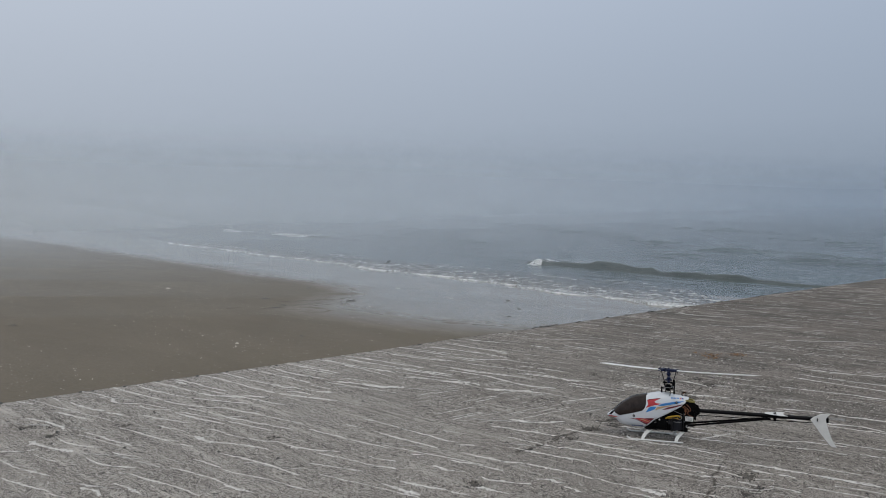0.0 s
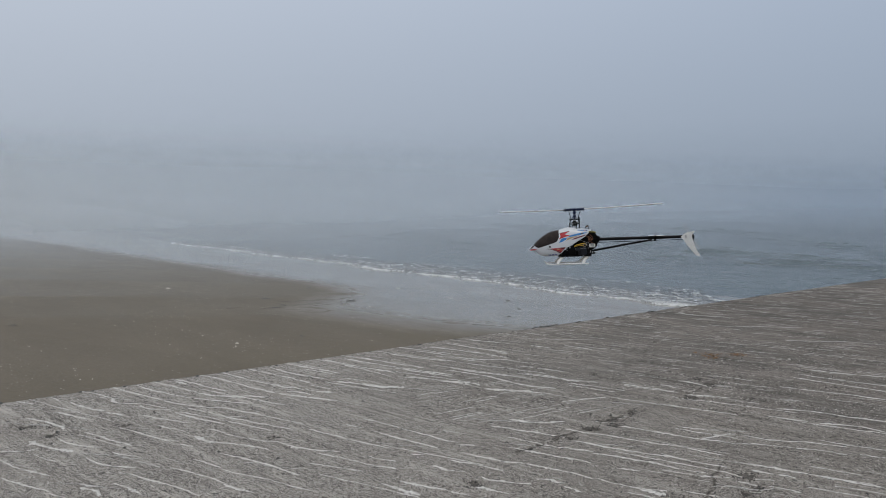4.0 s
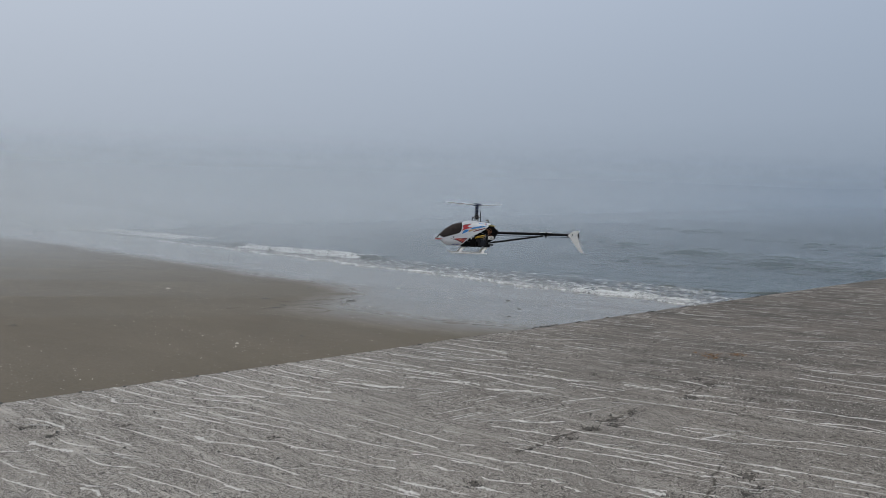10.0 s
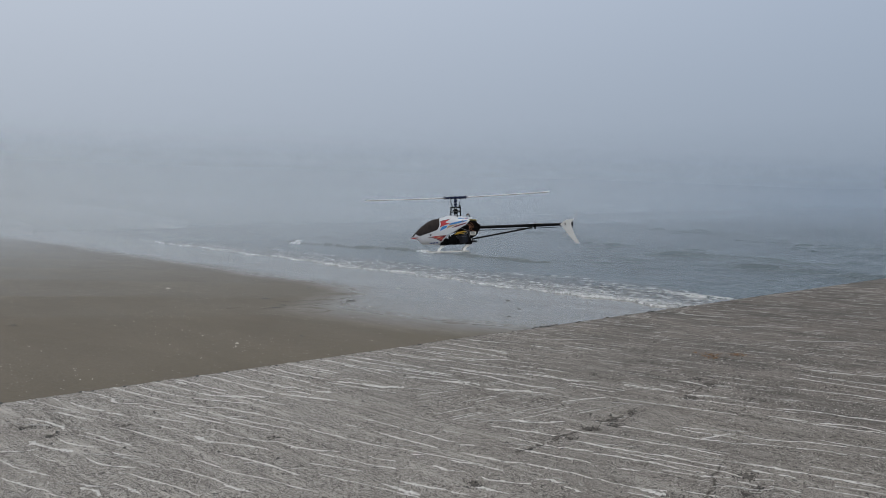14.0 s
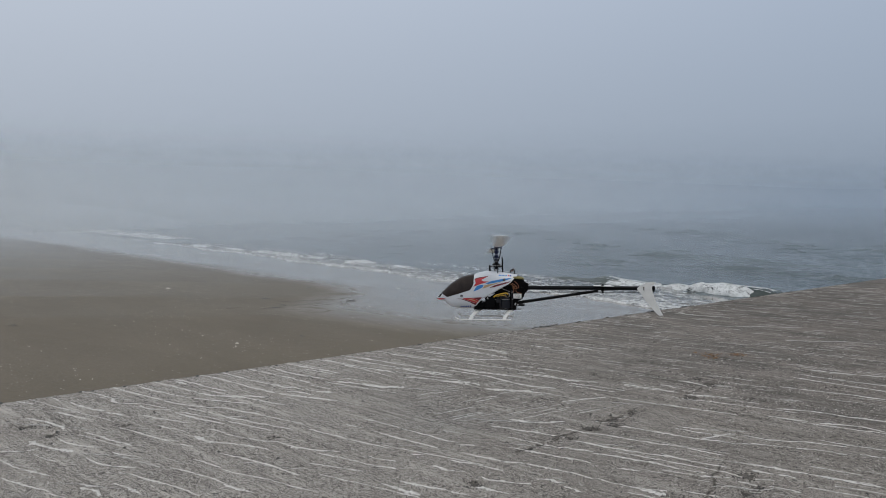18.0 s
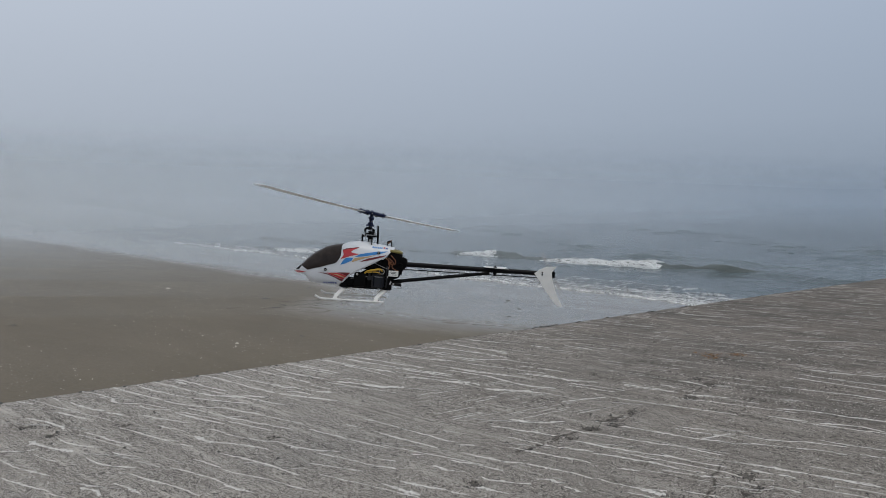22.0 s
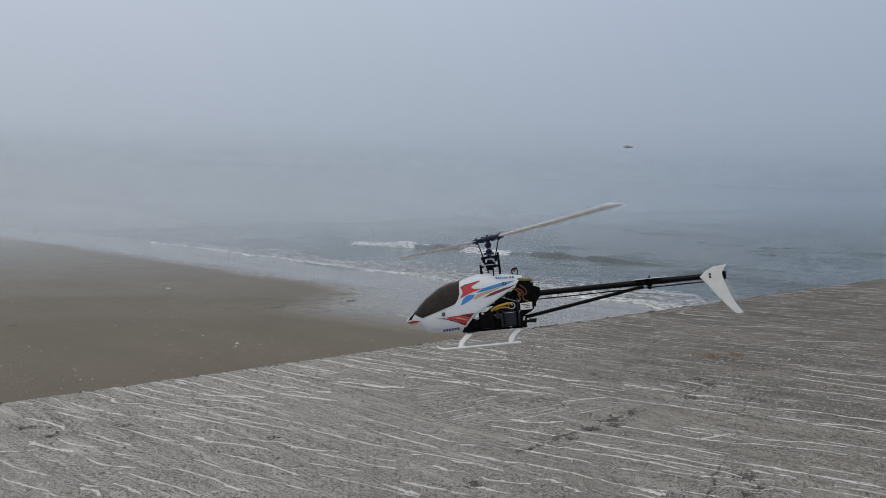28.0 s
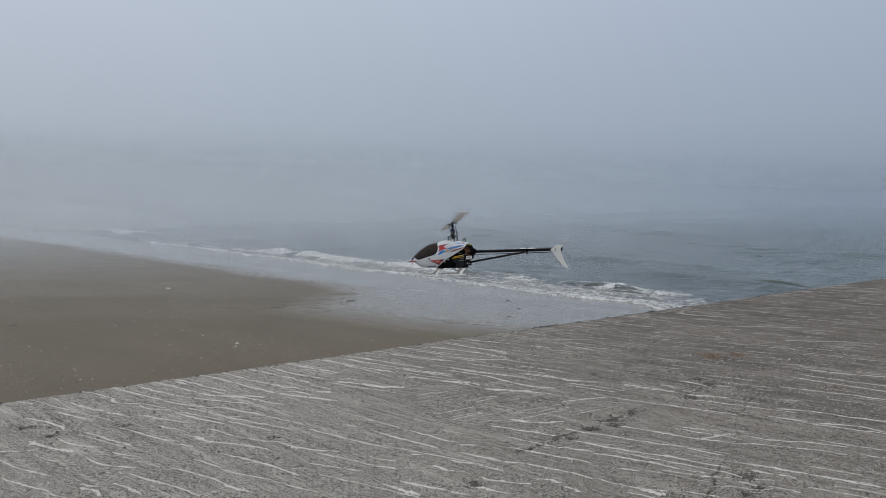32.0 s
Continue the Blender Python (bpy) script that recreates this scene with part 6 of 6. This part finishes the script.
def chip(x, y, r):
    a0, c = rr.uniform(0, 6.28), len(chip_v)
    z = float(ramp_height(np.array([[x]]), np.array([[y]]))[0, 0]) + 0.003
    for k in range(5):
        q = r * rr.uniform(0.6, 1.3)
        chip_v.append((x + q * 1.4 * math.cos(a0 + k * 1.257), y + q * math.sin(a0 + k * 1.257), z - 0.006))
    chip_v.append((x + rr.uniform(-0.3, 0.3) * r, y + rr.uniform(-0.3, 0.3) * r, z + r * rr.uniform(0.3, 0.7)))
    chip_f.extend((c + k, c + (k + 1) % 5, c + 5) for k in range(5))


for a, b, r, d in PITS:
    for _ in range(int(20 * r / 0.06)):
        t, q = rr.uniform(0, 6.28), r * rr.random() ** 0.7
        chip(a + q * 0.8 * math.cos(t), b + q * 1.1 * math.sin(t), rr.uniform(0.003, 0.010))
for _ in range(1500):
    x, y = rr.uniform(0.02, 5.5), rr.uniform(-0.8, 7.5)
    if noise.noise(Vector((x * 1.1, y * 1.1, 4.0))) > rr.uniform(-0.35, 0.6):
        chip(x, y, rr.uniform(0.003, 0.0085) * (1.0 if rr.random() < 0.93 else 1.7))
for _ in range(900):
    x, y = rr.uniform(1.0, 6.2), rr.uniform(2.2, 8.5)
    if noise.noise(Vector((x * 0.7, y * 1.6, 9.0))) > rr.uniform(-0.25, 0.5):
        chip(x, y, rr.uniform(0.004, 0.012))
tagged(part("dark_chips", mesh_of("dark_chips", chip_v, chip_f, DARK_STONE), slipway, "dark stone chips in worn concrete"), kind="stuff")

# smears of cement skin left between the ridges
for i, (x, y, length, wide) in enumerate(SMEARS):
    vs, fs = [], []
    n = 12
    for k in range(n + 1):
        d = length * (k / n - 0.5)
        w = wide * math.sin(math.pi * (0.08 + 0.84 * k / n)) * (0.8 + 0.5 * float(wobble(d, i * 3.7, 14.0)))
        sx, sy = x + d * math.cos(radians(32)), y + d * math.sin(radians(32)) + 0.02 * float(wobble(d, i, 9.0))
        for m in (-1, 0, 1):
            qx, qy = sx, sy + m * w
            vs.append((qx, qy, float(ramp_height(np.array([[qx]]), np.array([[qy]]))[0, 0]) + (0.006 if m == 0 else 0.003)))
        if k:
            c = 3 * k
            fs += [(c - 3, c, c + 1, c - 2), (c - 2, c + 1, c + 2, c - 1)]
    part("cement_smear", crested(mesh_of("cement_smear", vs, fs, SMEAR, True), (0, 1, 0)), slipway, "pale thin smear of cement")

# the exposed aggregate: stones standing proud of the worn paste, fewer and coarser further down
gr = np.random.default_rng(9)
gx, gy = gr.uniform(0.02, 5.6, 1500000), gr.uniform(-1.0, 11.0, 1500000)
gap = np.hypot(gx - 5.4, gy + 1.5)  # from the head of the slipway
keep = gr.random(len(gx)) < np.clip((3.8 / np.maximum(gap, 3.0)) ** 3.4, 0.01, 1.0)
gx, gy, gap = gx[keep], gy[keep], gap[keep]
bare = np.array([noise.noise(Vector((a * 2.2, (b - 0.23 * a) * 11.0, 3.0))) + 0.6 * noise.noise(Vector((a * 0.8, b * 1.5, 7.0))) for a, b in zip(gx.tolist(), gy.tolist())])
keep = bare < 0.12 + 1.5 * np.clip((5.2 - gap) / 2.0, 0.0, 1.0) + gr.uniform(-0.25, 0.25, len(gx))
gx, gy, gap = gx[keep], gy[keep], gap[keep]
size = gr.uniform(0.0019, 0.0044, len(gx)) * np.where(gr.random(len(gx)) < 0.05, 1.7, 1.0) * np.clip(gap / 4.2, 1.0, 1.6)
gz = ramp_height(gx, gy)
turn0 = gr.uniform(0, 6.28, len(gx))
co = np.empty((len(gx), 5, 3))
for k in range(4):
    q = size * gr.uniform(0.75, 1.3, len(gx))
    co[:, k] = np.stack([gx + q * np.cos(turn0 + k * 1.571), gy + q * np.sin(turn0 + k * 1.571), gz - 0.002], -1)
co[:, 4] = np.stack([gx + size * gr.uniform(-0.4, 0.4, len(gx)), gy + size * gr.uniform(-0.4, 0.4, len(gx)), gz + size * gr.uniform(0.5, 1.1, len(gx))], -1)
base_i = np.arange(len(gx))[:, None] * 5
tris = np.concatenate([base_i + np.array([k, (k + 1) % 4, 4]) for k in range(4)], 1).reshape(-1, 3)
me = bpy.data.meshes.new("exposed_aggregate")
me.vertices.add(co.size // 3)
me.vertices.foreach_set("co", co.ravel())
me.loops.add(tris.size)
me.loops.foreach_set("vertex_index", tris.ravel())
me.polygons.add(len(tris))
me.polygons.foreach_set("loop_start", np.arange(0, tris.size, 3))
me.update(calc_edges=True)
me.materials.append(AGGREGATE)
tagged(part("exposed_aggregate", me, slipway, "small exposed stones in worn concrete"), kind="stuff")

# ---- what moves ----
HELI = ((0, 1.279, 4.316, 0.002, -13.0, 0.8, -1.5), (0.5, 1.286, 4.355, 0.004, -12.3, -1.0, -2.9), (1, 1.229, 4.594, 0.126, -11.3, -1.7, -1.0),
        (1.5, 1.010, 4.753, 0.313, -11.5, 3.4, -2.3), (2, 0.951, 4.798, 0.362, -11.2, 1.8, -2.6), (2.5, 1.039, 4.850, 0.647, -7.5, -0.5, -1.3),
        (3, 1.153, 5.057, 0.739, -6.3, -4.0, -0.3), (3.5, 1.069, 5.309, 0.866, -3.7, -3.0, -0.4), (5.5, 0.827, 6.364, 0.932, -3.1, -1.1, -0.0),
        (6, 0.955, 6.562, 0.868, 1.0, -2.4, 0.8), (6.5, 1.124, 6.379, 0.959, -2.0, -4.2, 1.2), (7, 1.143, 5.871, 0.662, 1.5, -10.6, 2.5),
        (7.5, 0.608, 5.552, 0.618, -0.7, 1.1, -1.2), (8, 0.169, 5.394, 0.878, 3.6, 4.2, -2.0), (8.5, 0.119, 5.355, 1.012, 6.8, 3.3, -2.4),
        (9, 0.295, 5.596, 0.855, 3.1, -8.1, 0.4), (9.5, 0.155, 5.935, 0.866, 2.2, 2.9, -0.9), (10, 0.261, 6.196, 0.936, 4.5, 2.0, -0.2),
        (10.5, 0.506, 6.290, 0.895, 1.6, -8.6, 1.1), (11, 0.366, 6.166, 0.688, 2.7, -1.3, 0.4), (11.5, 0.242, 5.927, 0.468, 2.2, -1.2, -0.3),
        (12, 0.159, 5.657, 0.575, 0.4, -1.4, -0.7), (12.5, 0.091, 5.474, 0.748, 0.5, -1.5, -1.1), (13, -0.005, 5.527, 0.878, 2.7, -1.1, -0.3),
        (13.5, -0.019, 5.599, 1.079, 2.9, 0.8, 0.3), (14, 0.103, 5.548, 0.990, 0.5, -2.1, -1.9), (14.5, 0.200, 5.417, 0.832, -0.0, -2.8, -1.1),
        (16.5, 0.693, 4.656, 0.988, -8.0, -6.1, 0.1), (17, 0.686, 4.481, 0.747, -9.6, -5.5, -0.2), (17.5, 0.473, 4.281, 0.652, -8.9, -1.8, -1.1),
        (18, 0.296, 4.195, 0.709, -7.9, -0.6, -1.0), (18.5, 0.227, 4.324, 0.775, -7.7, -1.5, -0.5), (19, 0.231, 4.471, 0.860, -8.0, 0.0, 1.0),
        (19.5, 0.329, 4.310, 0.872, -11.4, -1.9, 2.4), (20, 0.405, 3.844, 0.689, -4.8, -5.2, 1.5), (20.5, 0.246, 3.417, 0.882, -5.6, -2.2, -2.5),
        (21, 0.061, 3.316, 0.975, -2.7, -3.8, -2.0), (21.5, -0.198, 3.307, 0.995, -0.4, -0.8, -2.6), (22, -0.347, 3.468, 0.908, 0.7, 3.9, 0.4),
        (22.5, -0.188, 3.844, 0.904, 2.7, 0.3, 1.0), (23, 0.076, 4.046, 0.843, 1.5, -2.0, 1.0), (23.5, 0.273, 3.827, 0.807, -3.6, -2.9, 2.0),
        (24, 0.345, 3.245, 0.580, -2.5, -4.1, -2.0), (24.5, 0.191, 2.959, 0.587, -5.0, -3.2, -3.3), (25, -0.011, 3.215, 0.690, -2.4, -0.5, -3.0),
        (25.5, -0.085, 3.470, 0.905, -5.4, 4.5, 4.4), (27.5, 0.056, 2.882, 0.973, -6.0, 0.3, -2.3), (28, 0.206, 2.822, 0.825, -4.1, -6.3, -6.2),
        (28.5, 0.122, 3.093, 0.820, -4.7, -1.2, -5.7), (29, 0.034, 3.574, 1.016, -0.8, 0.4, -3.2), (29.5, 0.027, 4.001, 1.035, 1.4, -0.9, -0.8),
        (30, 0.014, 4.168, 0.812, 6.2, 2.9, -2.0), (30.5, 0.107, 4.456, 0.817, 3.3, -0.8, -1.0), (31, 0.173, 4.826, 0.964, 2.9, -1.2, -0.6),
        (31.5, 0.152, 5.237, 0.934, 5.2, -0.5, -0.5), (32, 0.080, 5.827, 0.798, 5.4, -1.2, -0.2))
SPIN = ((0.0, 123, -8, -2), (1.0, 144, 0, 0), (2.0, 150, -2, 0), (3.0, 132, -4, 0), (6.0, 159, 0, 2), (7.0, 159, 0, -4),
        (8.0, 159, 0, -2), (9.0, 165, 0, -2), (10.0, 66, 0, 0), (11.0, 165, 0, 0), (12.0, 12, -2, 0), (13.0, 69, -4, 0),
        (14.0, 165, 0, 0), (17.0, 12, 0, 0), (18.0, 95, -6, 0), (19.0, 51, 2, 0), (20.0, 0, 0, 0), (21.0, 111, -2, 0),
        (22.0, 54, -6, 4), (23.0, 18, 0, -4), (24.0, 168, 2, -2), (25.0, 114, -2, -2), (27.5, 39, 2, 0), (28.0, 126, -2, 0),
        (29.0, 78, 0, 0), (30.0, 72, -2, 0), (31.0, 87, -2, 0), (32.0, 90, -7, 0))
GULL = ((0.0, 108.8, 47.6, 8.59), (22.0, 51.0, 27.2, 4.85), (26.5, 16.67, 26.02, 3.59), (27.5, 9.72, 26.02, 3.46), (28.0, 6.26, 26.0, 3.21), (28.5, 3.09, 26.68, 3.18),
        (29.0, 0.64, 28.02, 2.89), (29.5, -1.65, 30.08, 2.95), (30.0, -3.65, 32.8, 2.91), (31.0, -7.09, 38.26, 3.06), (32.0, -10.38, 45.08, 3.26))


SWALLOW = ((0, -1.35, 18.84, -0.12), (0.5, -3.45, 21.03, 1.12), (1, -5.94, 23.22, 2.64), (1.5, -9.17, 25.53, 5.94), (2.2, -15.03, 30.14, 12.54), (9.0, -56.0, 84.0, 42.41), (32.0, -210.0, 280.0, 84.4))


def flight(path, bank):
    rows = []
    for i, (t, x, y, z) in enumerate(path):
        j, k = max(0, i - 1), min(len(path) - 1, i + 1)
        way = Vector([path[k][q] - path[j][q] for q in (1, 2, 3)])
        rows.append((t, pose(x, y, z, bank(t), math.degrees(math.atan2(way.z, math.hypot(way.x, way.y))), math.degrees(math.atan2(-way.y, -way.x)))))
    return rows


def turned(x, y, z, yaw, pitch, roll):
    return pose(x, y, z, roll, pitch, yaw)


def motions():
    walk(heli, [(t, turned(*q)) for t, *q in HELI])
    # the rotor passes its known angles at the known seconds, at a little under a quarter turn a frame
    rows, angle = [], SPIN[0][1]
    for (ta, pa, xa, ya), (tb, pb, xb, yb) in zip(SPIN, SPIN[1:]):
        n = round((tb - ta) * FPS)
        total = n * 78.0
        total += ((pb - angle - total + 90) % 180) - 90
        for k in range(n):
            f = k / n
            rows.append((ta + k / FPS, pose(0, 0, 0.392, xa + (xb - xa) * f, ya + (yb - ya) * f, 0) @ pose(0, 0, 0, 0, 0, angle + total * f)))
        angle += total
    rows.append((32.0, pose(0, 0, 0.392, SPIN[-1][2], SPIN[-1][3], 0) @ pose(0, 0, 0, 0, 0, angle)))
    walk(rotor, rows)
    walk(tail_rotor, [(k / FPS, pose(0.835, 0.024, 0.172, 0, k * 83.0, 0)) for k in range(32 * FPS + 1)])
    for ob, path in MOVES:
        walk(ob, path)
    drift = lambda d: BEACH @ pose(0, -d, 0)
    walk(sea, [(0.0, drift(0.0)), (32.0, drift(9.0))])
    walk(gull, flight(GULL, lambda t: 24 if t > 28.2 else 8))
    walk(swallow, flight(SWALLOW, lambda t: 25))
    for side, w in zip((-1, 1), wings):
        walk(w, [(0.0, pose(0, 0, 0))] + [(27.0 + 0.25 * k, pose(0, 0, 0, side * (12 * math.sin(k * 1.3) + (8 if k < 6 else -3)), 0, 0)) for k in range(20)] + [(32.0, pose(0, 0, 0))])


motions()
